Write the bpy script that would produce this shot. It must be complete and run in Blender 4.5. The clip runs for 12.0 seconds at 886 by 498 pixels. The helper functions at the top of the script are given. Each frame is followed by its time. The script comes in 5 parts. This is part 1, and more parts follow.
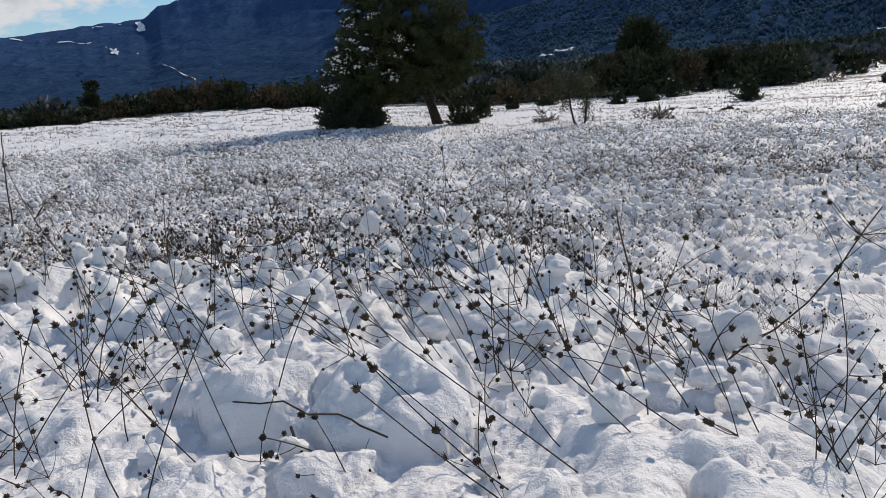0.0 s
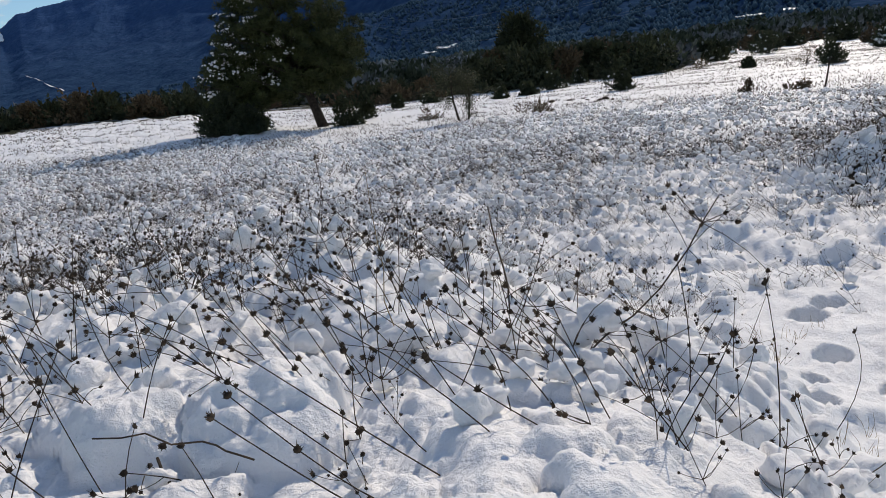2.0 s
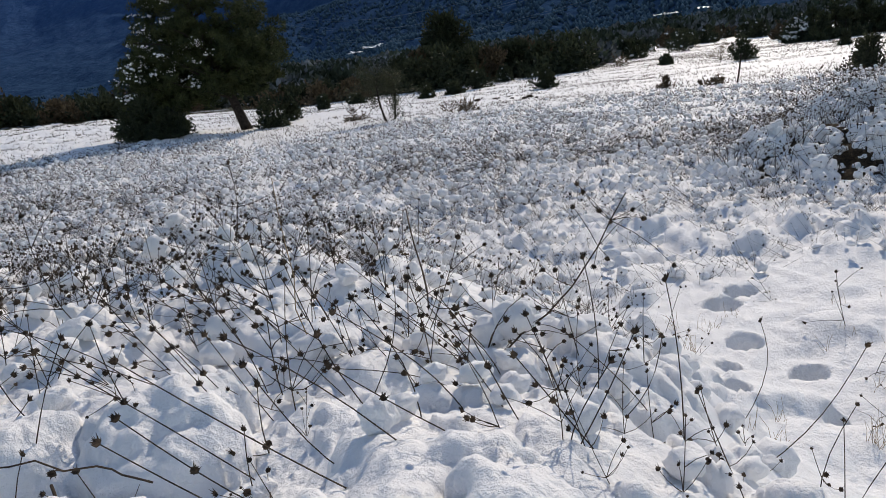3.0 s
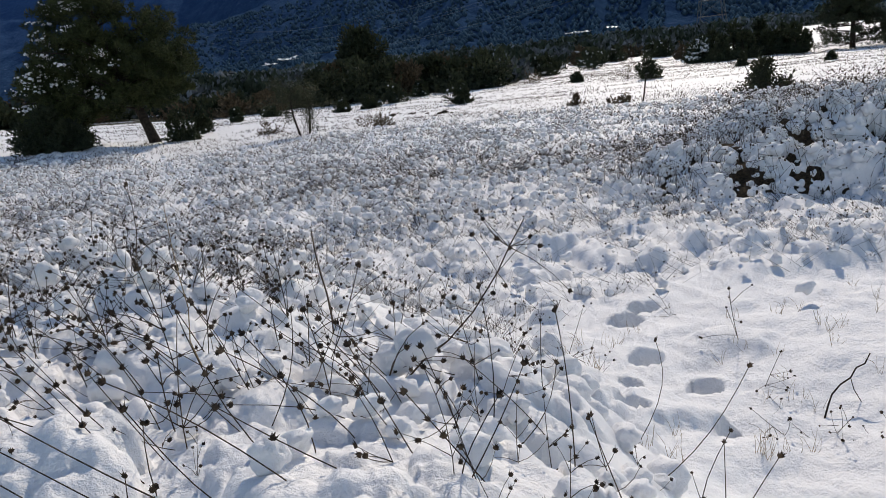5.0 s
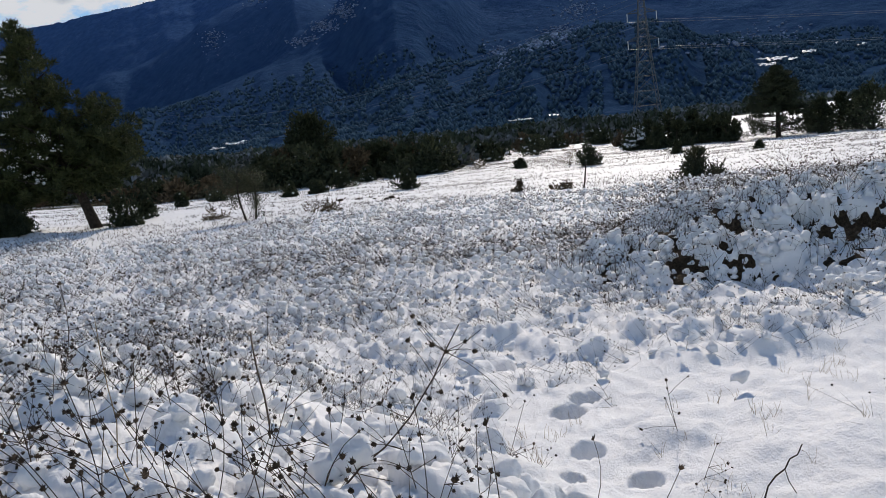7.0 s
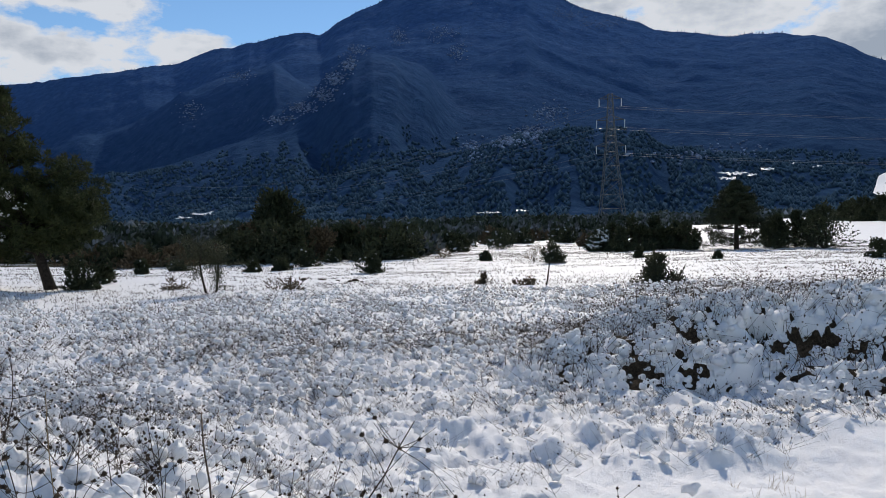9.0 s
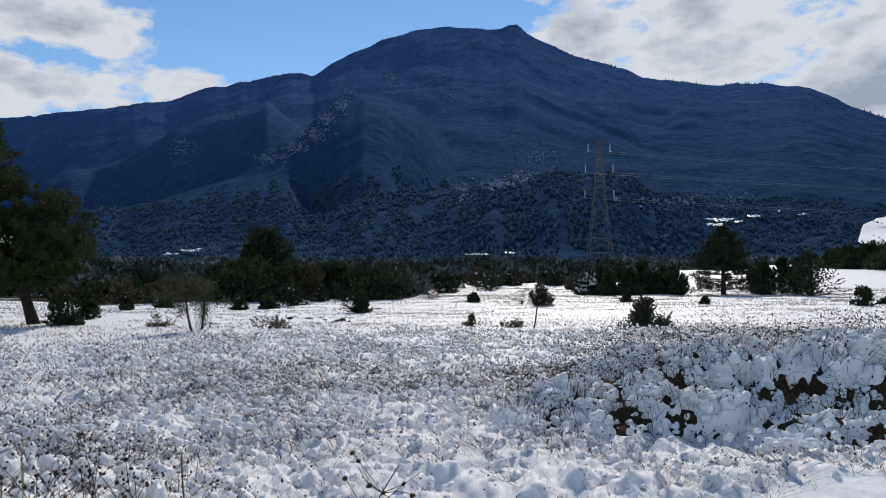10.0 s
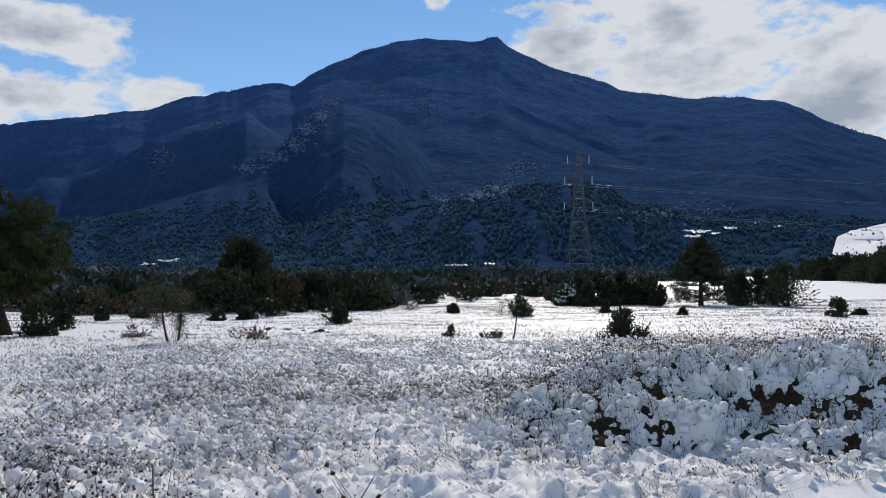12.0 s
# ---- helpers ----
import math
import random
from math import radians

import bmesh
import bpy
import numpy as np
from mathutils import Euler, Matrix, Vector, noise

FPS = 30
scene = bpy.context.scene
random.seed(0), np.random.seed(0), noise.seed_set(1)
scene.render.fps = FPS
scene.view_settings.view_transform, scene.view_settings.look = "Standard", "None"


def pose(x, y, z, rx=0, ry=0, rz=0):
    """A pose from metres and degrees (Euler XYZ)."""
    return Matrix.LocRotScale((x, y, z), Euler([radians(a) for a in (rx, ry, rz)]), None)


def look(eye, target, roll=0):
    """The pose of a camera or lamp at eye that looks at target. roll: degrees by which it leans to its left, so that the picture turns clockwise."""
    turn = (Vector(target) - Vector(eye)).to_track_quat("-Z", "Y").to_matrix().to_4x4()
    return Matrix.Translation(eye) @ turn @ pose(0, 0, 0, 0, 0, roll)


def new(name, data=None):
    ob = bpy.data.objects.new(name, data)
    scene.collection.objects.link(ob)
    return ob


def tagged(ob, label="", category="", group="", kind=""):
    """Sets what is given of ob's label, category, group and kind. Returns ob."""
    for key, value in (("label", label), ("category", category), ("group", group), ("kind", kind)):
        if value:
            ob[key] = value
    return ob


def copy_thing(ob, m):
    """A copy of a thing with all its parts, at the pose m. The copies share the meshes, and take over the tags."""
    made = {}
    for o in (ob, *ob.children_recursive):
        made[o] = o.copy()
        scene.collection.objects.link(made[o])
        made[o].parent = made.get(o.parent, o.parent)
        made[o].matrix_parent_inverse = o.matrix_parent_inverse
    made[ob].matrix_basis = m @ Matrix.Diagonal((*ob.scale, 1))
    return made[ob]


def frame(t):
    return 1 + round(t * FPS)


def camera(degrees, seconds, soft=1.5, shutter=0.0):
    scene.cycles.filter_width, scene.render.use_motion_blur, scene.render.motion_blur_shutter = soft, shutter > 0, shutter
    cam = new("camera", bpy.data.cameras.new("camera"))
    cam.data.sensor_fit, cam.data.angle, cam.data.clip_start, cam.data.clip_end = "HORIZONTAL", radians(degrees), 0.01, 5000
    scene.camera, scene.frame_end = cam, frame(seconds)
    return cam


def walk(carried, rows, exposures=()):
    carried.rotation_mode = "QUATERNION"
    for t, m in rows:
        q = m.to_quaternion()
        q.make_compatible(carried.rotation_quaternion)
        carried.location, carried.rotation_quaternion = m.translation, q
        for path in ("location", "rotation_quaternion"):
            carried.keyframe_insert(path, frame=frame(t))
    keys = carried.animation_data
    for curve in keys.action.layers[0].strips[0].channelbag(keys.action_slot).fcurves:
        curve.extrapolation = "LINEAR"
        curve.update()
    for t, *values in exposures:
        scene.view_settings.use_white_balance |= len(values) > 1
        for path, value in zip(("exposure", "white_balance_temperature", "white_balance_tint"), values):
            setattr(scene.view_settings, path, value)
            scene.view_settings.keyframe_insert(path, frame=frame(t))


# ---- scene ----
cam = camera(60.0, 12.0, soft=0.4)
PATH = [
    (0, (0.121, 0.086, 1.358), (0.072, 2.039, 0.933), -4.2),
    (0.5, (0.128, 0.079, 1.364), (0.144, 2.032, 0.934), -4.8),
    (1, (0.149, 0.072, 1.372), (0.217, 2.023, 0.937), -5.5),
    (1.5, (0.17, 0.068, 1.376), (0.296, 2.014, 0.934), -6.1),
    (2, (0.193, 0.064, 1.38), (0.41, 2.0, 0.928), -6.4),
    (2.5, (0.229, 0.073, 1.384), (0.554, 1.991, 0.919), -6.8),
    (3, (0.245, 0.074, 1.38), (0.634, 1.978, 0.907), -7.0),
    (3.2, (0.253, 0.079, 1.383), (0.666, 1.976, 0.903), -6.8),
    (5, (0.292, 0.066, 1.41), (0.89, 1.918, 0.947), -6.0),
    (5.5, (0.296, 0.06, 1.428), (0.94, 1.91, 1.029), -6.1),
    (6, (0.31, 0.054, 1.438), (0.996, 1.898, 1.076), -6.0),
    (6.5, (0.319, 0.048, 1.445), (1.042, 1.884, 1.121), -5.8),
    (7, (0.32, 0.034, 1.471), (1.076, 1.866, 1.204), -5.6),
    (7.2, (0.32, 0.03, 1.48), (1.089, 1.862, 1.249), -5.4),
    (9, (0.303, 0.002, 1.501), (1.166, 1.805, 1.454), -1.2),
    (9.5, (0.301, 0.001, 1.511), (1.18, 1.798, 1.536), -0.4),
    (10, (0.305, 0.005, 1.503), (1.196, 1.794, 1.562), -0.2),
    (10.5, (0.313, 0.002, 1.505), (1.219, 1.784, 1.581), -0.0),
    (11, (0.317, 0.009, 1.502), (1.234, 1.784, 1.586), -0.0),
    (11.5, (0.322, 0.021, 1.5), (1.25, 1.791, 1.585), -0.0),
    (12, (0.322, 0.02, 1.498), (1.259, 1.784, 1.585), -0.1),
]
walk(cam, [(t, look(eye, target, roll)) for t, eye, target, roll in PATH], [(0.0, -0.65, 6900, 11), (6.0, -0.65, 6850, 11), (9.5, -0.60, 6620, 10), (12.0, -0.60, 6620, 10)])

# ---- world, sun ----
SUN_AZ, SUN_EL = 36.0, 35.0
sun_dir = Vector((math.sin(radians(SUN_AZ)) * math.cos(radians(SUN_EL)), math.cos(radians(SUN_AZ)) * math.cos(radians(SUN_EL)), math.sin(radians(SUN_EL))))
sun = new("sun", bpy.data.lights.new("sun", "SUN"))
sun.data.energy, sun.data.angle, sun.data.color = 4.8, radians(0.55), (1.0, 0.91, 0.79)
sun.matrix_world = look(tuple(sun_dir * 50), (0, 0, 0))

world = bpy.data.worlds.new("world")
scene.world = world
world.use_nodes = True
wn, wl = world.node_tree.nodes, world.node_tree.links
wn.clear()


def mnode(nodes, links, op, a, b=None, clamp=False):
    n = nodes.new("ShaderNodeMath")
    n.operation, n.use_clamp = op, clamp
    for k, v in enumerate((a, b)):
        if v is None:
            continue
        if isinstance(v, (int, float)):
            n.inputs[k].default_value = v
        else:
            links.new(v, n.inputs[k])
    return n.outputs[0]


def build_sky():
    M = lambda op, a, b=None, clamp=False: mnode(wn, wl, op, a, b, clamp)
    out = wn.new("ShaderNodeOutputWorld")
    bg = wn.new("ShaderNodeBackground")
    sky = wn.new("ShaderNodeTexSky")
    sky.sky_type, sky.sun_disc = "NISHITA", False
    sky.sun_elevation, sky.sun_rotation = radians(SUN_EL), radians(SUN_AZ)
    sky.air_density, sky.dust_density, sky.ozone_density = 1.0, 0.0, 4.0
    tc = wn.new("ShaderNodeTexCoord")
    sep = wn.new("ShaderNodeSeparateXYZ")
    wl.new(tc.outputs["Generated"], sep.inputs[0])
    x, y, z = sep.outputs
    az = M("MULTIPLY", M("ARCTAN2", x, y), 180 / math.pi)
    el = M("MULTIPLY", M("ARCSINE", z), 180 / math.pi)
    comb = wn.new("ShaderNodeCombineXYZ")
    wl.new(M("MULTIPLY", az, 0.045), comb.inputs[0])
    wl.new(M("MULTIPLY", el, 0.085), comb.inputs[1])
    nz = wn.new("ShaderNodeTexNoise")
    nz.inputs["Scale"].default_value, nz.inputs["Detail"].default_value, nz.inputs["Roughness"].default_value = 4.6, 11.0, 0.6
    wl.new(comb.outputs[0], nz.inputs["Vector"])
    total = None
    # cloud banks: bearing, height, half-widths in degrees
    # the last four lie out of view, added to whiten the ambient light
    for a, e, wa, we in ((44.0, 17.0, 13.0, 5.5), (56.0, 13.0, 10.0, 5.0), (66.0, 10.0, 12.0, 5.0), (-1.0, 16.4, 9.5, 2.3), (-6.0, 12.2, 15.0, 2.6), (7.6, 12.6, 3.6, 1.9), (27.5, 20.7, 1.3, 1.2), (-29.0, 8.5, 10.0, 4.0), (-52.0, 10.5, 16.0, 3.6), (110.0, 25.0, 30.0, 14.0), (-100.0, 30.0, 35.0, 13.0), (165.0, 40.0, 30.0, 15.0), (-165.0, 18.0, 30.0, 10.0)):
        da = M("DIVIDE", M("SUBTRACT", az, a), wa)
        de = M("DIVIDE", M("SUBTRACT", el, e), we)
        d2 = M("ADD", M("MULTIPLY", da, da), M("MULTIPLY", de, de))
        m = M("SUBTRACT", 1.0, d2)
        total = m if total is None else M("MAXIMUM", total, m)
    total = M("MAXIMUM", total, -1.5)
    dens = M("ADD", M("MULTIPLY", total, 0.95), M("MULTIPLY", M("SUBTRACT", nz.outputs[0], 0.55), 3.0))
    mask = M("MULTIPLY", dens, 2.6, True)
    n2 = wn.new("ShaderNodeTexNoise")
    n2.inputs["Scale"].default_value, n2.inputs["Detail"].default_value = 3.4, 9.0
    wl.new(comb.outputs[0], n2.inputs["Vector"])
    thick = M("MULTIPLY", M("ADD", M("SUBTRACT", dens, 0.48), M("MULTIPLY", M("SUBTRACT", n2.outputs[0], 0.5), 3.4)), 1.0, True)
    shade = wn.new("ShaderNodeMix")
    shade.data_type = "RGBA"
    shade.inputs[6].default_value, shade.inputs[7].default_value = (10.0, 10.6, 11.6, 1), (4.9, 5.8, 7.2, 1)
    wl.new(thick, shade.inputs[0])
    mix = wn.new("ShaderNodeMix")
    mix.data_type = "RGBA"
    wl.new(mask, mix.inputs[0])
    deep = wn.new("ShaderNodeMix")
    deep.data_type, deep.blend_type = "RGBA", "MULTIPLY"
    deep.inputs[0].default_value, deep.inputs[7].default_value = 1.0, (1.35, 1.55, 1.66, 1)
    wl.new(sky.outputs[0], deep.inputs[6])
    wl.new(deep.outputs[2], mix.inputs[6])
    wl.new(shade.outputs[2], mix.inputs[7])
    wl.new(mix.outputs[2], bg.inputs[0])
    bg.inputs[1].default_value = 0.1
    wl.new(bg.outputs[0], out.inputs[0])


build_sky()

# ---- materials ----


def material(name, c1, c2, scale=8.0, rough=0.8, bump=0.3, bump_scale=40.0, spec=0.3, c3=None, scale3=1.5, distance=0.01, random_tint=0.0, island=False, translucent=0.0):
    """Two colours by a fine noise, a third by a broad one, and fine relief, at world size."""
    m = bpy.data.materials.new(name)
    m.use_nodes = True
    n, l = m.node_tree.nodes, m.node_tree.links
    b = n["Principled BSDF"]
    b.inputs["Roughness"].default_value = rough
    b.inputs["Specular IOR Level"].default_value = spec
    geo = n.new("ShaderNodeNewGeometry")
    nz = n.new("ShaderNodeTexNoise")
    nz.inputs["Scale"].default_value, nz.inputs["Detail"].default_value = scale, 6.0
    l.new(geo.outputs["Position"], nz.inputs["Vector"])
    ramp = n.new("ShaderNodeValToRGB")
    ramp.color_ramp.elements[0].position, ramp.color_ramp.elements[1].position = 0.35, 0.65
    ramp.color_ramp.elements[0].color, ramp.color_ramp.elements[1].color = (*c1, 1), (*c2, 1)
    l.new(nz.outputs[0], ramp.inputs[0])
    col = ramp.outputs[0]
    if c3:
        n3 = n.new("ShaderNodeTexNoise")
        n3.inputs["Scale"].default_value, n3.inputs["Detail"].default_value = scale3, 4.0
        l.new(geo.outputs["Position"], n3.inputs["Vector"])
        r3 = n.new("ShaderNodeMapRange")
        r3.inputs[1].default_value, r3.inputs[2].default_value = 0.48, 0.66
        l.new(n3.outputs[0], r3.inputs[0])
        mx = n.new("ShaderNodeMix")
        mx.data_type = "RGBA"
        l.new(r3.outputs[0], mx.inputs[0])
        l.new(col, mx.inputs[6])
        mx.inputs[7].default_value = (*c3, 1)
        col = mx.outputs[2]
    if random_tint:
        hsv = n.new("ShaderNodeHueSaturation")
        if island:
            rnd = geo.outputs["Random Per Island"]
        else:
            rnd = n.new("ShaderNodeObjectInfo").outputs["Random"]
        rr = n.new("ShaderNodeMapRange")
        rr.inputs[3].default_value, rr.inputs[4].default_value = 1 - random_tint, 1 + random_tint
        l.new(rnd, rr.inputs[0])
        l.new(rr.outputs[0], hsv.inputs["Value"])
        l.new(col, hsv.inputs["Color"])
        col = hsv.outputs[0]
    l.new(col, b.inputs["Base Color"])
    if bump:
        nb = n.new("ShaderNodeTexNoise")
        nb.inputs["Scale"].default_value, nb.inputs["Detail"].default_value = bump_scale, 5.0
        l.new(geo.outputs["Position"], nb.inputs["Vector"])
        bp = n.new("ShaderNodeBump")
        bp.inputs["Strength"].default_value, bp.inputs["Distance"].default_value = bump, distance
        l.new(nb.outputs[0], bp.inputs["Height"])
        l.new(bp.outputs[0], b.inputs["Normal"])
    if translucent:
        tr = n.new("ShaderNodeBsdfTranslucent")
        l.new(col, tr.inputs[0])
        ms = n.new("ShaderNodeMixShader")
        ms.inputs[0].default_value = translucent
        l.new(b.outputs[0], ms.inputs[1])
        l.new(tr.outputs[0], ms.inputs[2])
        l.new(ms.outputs[0], n["Material Output"].inputs[0])
    return m


M_SNOW = material("snow", (0.86, 0.86, 0.87), (0.93, 0.93, 0.935), 3.0, 0.6, 0.5, 380.0, 0.18, distance=0.005)


def coarse_grain(m, scale, distance, strength):
    """A second, coarser relief under the fine one."""
    n, l = m.node_tree.nodes, m.node_tree.links
    t = n.new("ShaderNodeTexNoise")
    t.inputs["Scale"].default_value, t.inputs["Detail"].default_value, t.inputs["Roughness"].default_value = scale, 4.0, 0.6
    l.new(n["Geometry"].outputs["Position"], t.inputs["Vector"])
    bp = n.new("ShaderNodeBump")
    bp.inputs["Strength"].default_value, bp.inputs["Distance"].default_value = strength, distance
    l.new(t.outputs[0], bp.inputs["Height"])
    l.new(bp.outputs[0], n["Bump"].inputs["Normal"])


coarse_grain(M_SNOW, 55.0, 0.02, 0.55)
M_SNOW.node_tree.nodes["Principled BSDF"].inputs["Subsurface Weight"].default_value = 0.12
M_SNOW.node_tree.nodes["Principled BSDF"].inputs["Subsurface Scale"].default_value = 0.03
M_SNOW.node_tree.nodes["Principled BSDF"].inputs["Subsurface Radius"].default_value = (1.0, 0.95, 0.9)
M_STEM = material("dry_stem", (0.034, 0.024, 0.018), (0.085, 0.06, 0.04), 30.0, 0.85, 0.3, 200.0, 0.2, random_tint=0.35)
M_HEAD = material("dry_head", (0.020, 0.016, 0.013), (0.115, 0.080, 0.052), 110.0, 0.9, 0.6, 500.0, 0.15, random_tint=0.4)
M_STRAW = material("straw", (0.20, 0.14, 0.075), (0.34, 0.25, 0.14), 20.0, 0.8, 0.2, 200.0, 0.2, random_tint=0.3, island=True)
M_FARWEED = material("far_weed", (0.024, 0.019, 0.015), (0.090, 0.068, 0.050), 14.0, 0.9, 0.0, 1.0, 0.15, random_tint=0.4, island=True)
M_STRAW2 = material("dull_straw", (0.04, 0.03, 0.02), (0.11, 0.085, 0.052), 2.0, 0.9, 0.0, 1.0, 0.15, random_tint=0.35, island=True)
M_BARK = material("bark", (0.022, 0.017, 0.014), (0.055, 0.042, 0.032), 14.0, 0.9, 0.9, 25.0, 0.2, distance=0.03)
M_NEEDLE = material("pine_needle", (0.034, 0.046, 0.018), (0.080, 0.092, 0.034), 2.5, 0.7, 0.0, 1.0, 0.2, random_tint=0.35, island=True, translucent=0.3)
M_LEAF = material("shrub_leaf", (0.022, 0.029, 0.014), (0.058, 0.060, 0.028), 3.0, 0.6, 0.0, 1.0, 0.35, random_tint=0.35, island=True, translucent=0.2)
M_JUNIPER = material("juniper_leaf", (0.025, 0.034, 0.018), (0.055, 0.062, 0.030), 2.0, 0.7, 0.0, 1.0, 0.25, random_tint=0.3, island=True, translucent=0.15)
M_BROWN = material("dry_leaf", (0.07, 0.05, 0.03), (0.15, 0.11, 0.065), 3.0, 0.8, 0.0, 1.0, 0.2, random_tint=0.3, island=True)
M_STEEL = material("galvanised_steel", (0.08, 0.085, 0.09), (0.14, 0.145, 0.15), 2.0, 0.55, 0.0, 1.0, 0.5)
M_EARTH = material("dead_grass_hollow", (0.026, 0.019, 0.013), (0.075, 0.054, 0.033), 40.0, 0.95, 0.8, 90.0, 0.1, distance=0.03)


def mountain_material():
    """Evergreen forest with pale rock; blue haze painted in, stronger towards the top."""
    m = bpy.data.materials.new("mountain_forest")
    m.use_nodes = True
    n, l = m.node_tree.nodes, m.node_tree.links
    b = n["Principled BSDF"]
    b.inputs["Roughness"].default_value, b.inputs["Specular IOR Level"].default_value = 0.95, 0.0
    geo = n.new("ShaderNodeNewGeometry")

    def noise_at(scale, detail, lo, hi):
        t = n.new("ShaderNodeTexNoise")
        t.inputs["Scale"].default_value, t.inputs["Detail"].default_value, t.inputs["Roughness"].default_value = scale, detail, 0.62
        l.new(geo.outputs["Position"], t.inputs["Vector"])
        r = n.new("ShaderNodeMapRange")
        r.inputs[1].default_value, r.inputs[2].default_value = lo, hi
        l.new(t.outputs[0], r.inputs[0])
        return r.outputs[0]

    def mixed(f, a, c):
        x = n.new("ShaderNodeMix")
        x.data_type = "RGBA"
        l.new(f, x.inputs[0])
        for k, v in ((6, a), (7, c)):
            if isinstance(v, tuple):
                x.inputs[k].default_value = (*v, 1)
            else:
                l.new(v, x.inputs[k])
        return x.outputs[2]

    # the blue of the distance haze is part of these forest colours
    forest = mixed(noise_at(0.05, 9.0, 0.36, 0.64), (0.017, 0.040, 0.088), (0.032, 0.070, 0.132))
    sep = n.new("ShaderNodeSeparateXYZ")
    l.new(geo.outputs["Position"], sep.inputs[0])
    # paler, bluer colour with height stands in for thicker haze
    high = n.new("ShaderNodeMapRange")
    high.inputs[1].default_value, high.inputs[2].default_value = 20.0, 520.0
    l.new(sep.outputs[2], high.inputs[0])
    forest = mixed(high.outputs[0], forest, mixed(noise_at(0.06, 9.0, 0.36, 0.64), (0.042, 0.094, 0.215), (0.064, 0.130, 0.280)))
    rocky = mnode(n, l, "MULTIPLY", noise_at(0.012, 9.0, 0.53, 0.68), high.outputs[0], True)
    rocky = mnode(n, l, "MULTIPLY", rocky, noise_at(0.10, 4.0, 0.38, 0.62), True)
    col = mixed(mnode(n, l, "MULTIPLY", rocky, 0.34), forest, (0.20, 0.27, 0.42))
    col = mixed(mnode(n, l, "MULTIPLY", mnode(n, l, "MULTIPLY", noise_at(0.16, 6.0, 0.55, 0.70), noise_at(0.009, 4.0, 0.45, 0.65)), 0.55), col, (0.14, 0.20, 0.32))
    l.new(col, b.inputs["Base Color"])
    bp = n.new("ShaderNodeBump")
    bp.inputs["Strength"].default_value, bp.inputs["Distance"].default_value = 0.5, 7.0
    l.new(noise_at(0.07, 6.0, 0.2, 0.8), bp.inputs["Height"])
    l.new(bp.outputs[0], b.inputs["Normal"])
    return m


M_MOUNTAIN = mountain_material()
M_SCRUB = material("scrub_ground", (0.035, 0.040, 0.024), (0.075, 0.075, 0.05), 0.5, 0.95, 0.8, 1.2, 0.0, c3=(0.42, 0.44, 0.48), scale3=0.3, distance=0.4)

# ---- helpers for shapes ----
rng = np.random.default_rng(7)


def smooth01(v):
    v = np.clip(v, 0, 1)
    return v * v * (3 - 2 * v)


def hash2(i, j, seed):
    h = (i.astype(np.int64) * 374761393 + j.astype(np.int64) * 668265263 + seed * 974634777) & 0xFFFFFFFF
    h = ((h ^ (h >> 13)) * 1274126177) & 0xFFFFFFFF
    h = ((h ^ (h >> 16)) * 2246822519) & 0xFFFFFFFF
    return ((h ^ (h >> 15)) & 0xFFFFFF) / float(0xFFFFFF)


def vnoise(x, y, seed=0):
    """Smooth value noise, -1 to 1."""
    i, j = np.floor(x), np.floor(y)
    u, v = x - i, y - j
    u, v = u * u * (3 - 2 * u), v * v * (3 - 2 * v)
    a, b = hash2(i, j, seed), hash2(i + 1, j, seed)
    c, d = hash2(i, j + 1, seed), hash2(i + 1, j + 1, seed)
    return ((a + (b - a) * u) * (1 - v) + (c + (d - c) * u) * v) * 2 - 1


def fbm(x, y, octaves=4, seed=0):
    total, amp = 0, 0.5
    for k in range(octaves):
        total = total + amp * vnoise(x * 2 ** k + 17.3 * k, y * 2 ** k - 9.1 * k, seed + k)
        amp *= 0.5
    return total


def pillows(x, y, cell, seed, fill=0.75, power=0.62):
    """Rounded cushions of snow on a jittered grid, 0 to 1."""
    x, y = x / cell, y / cell
    i, j = np.floor(x), np.floor(y)
    best = np.zeros_like(x)
    for di in (-1, 0, 1):
        for dj in (-1, 0, 1):
            a, b = i + di, j + dj
            cx, cy = a + hash2(a, b, seed), b + hash2(a, b, seed + 1)
            rad = 0.38 + 0.5 * hash2(a, b, seed + 2)
            top = np.where(hash2(a, b, seed + 3) < fill, 0.4 + 0.6 * hash2(a, b, seed + 4), 0)
            d2 = ((x - cx) ** 2 + (y - cy) ** 2) / (rad * rad)
            best = np.maximum(best, top * np.clip(1 - d2, 0, 1) ** power)
    return best


def clear_patch(x, y):
    """1 on the smooth trodden snow in front of the mound."""
    a = smooth01((x - 1.28 - 0.30 * (y - 2.2) - 0.12 * np.sin(y * 3.1)) / 0.45)
    b = smooth01((3.95 - 0.05 * (x - 2.8) + 0.12 * np.sin(x * 2.7) - y) / 0.45)
    return a * b


def mound_height(x, y):
    """The bramble heap's own height, without its snow."""
    total = 0
    for cx, cy, rx, ry, h in ((6.65, 5.95, 1.9, 0.95, 0.70), (7.75, 5.25, 1.8, 1.0, 0.76), (5.5, 5.95, 1.4, 0.75, 0.40), (4.75, 5.95, 1.0, 0.6, 0.16), (6.5, 4.65, 1.0, 0.5, 0.20), (9.3, 4.2, 1.7, 1.1, 0.66)):
        c, s_ = math.cos(radians(-40)), math.sin(radians(-40))
        u, v = ((x - cx) * c + (y - cy) * s_) / rx, (-(x - cx) * s_ + (y - cy) * c) / ry
        total = np.maximum(total, h * np.clip(1 - (u * u + v * v), 0, 1) ** 0.5)
    return total


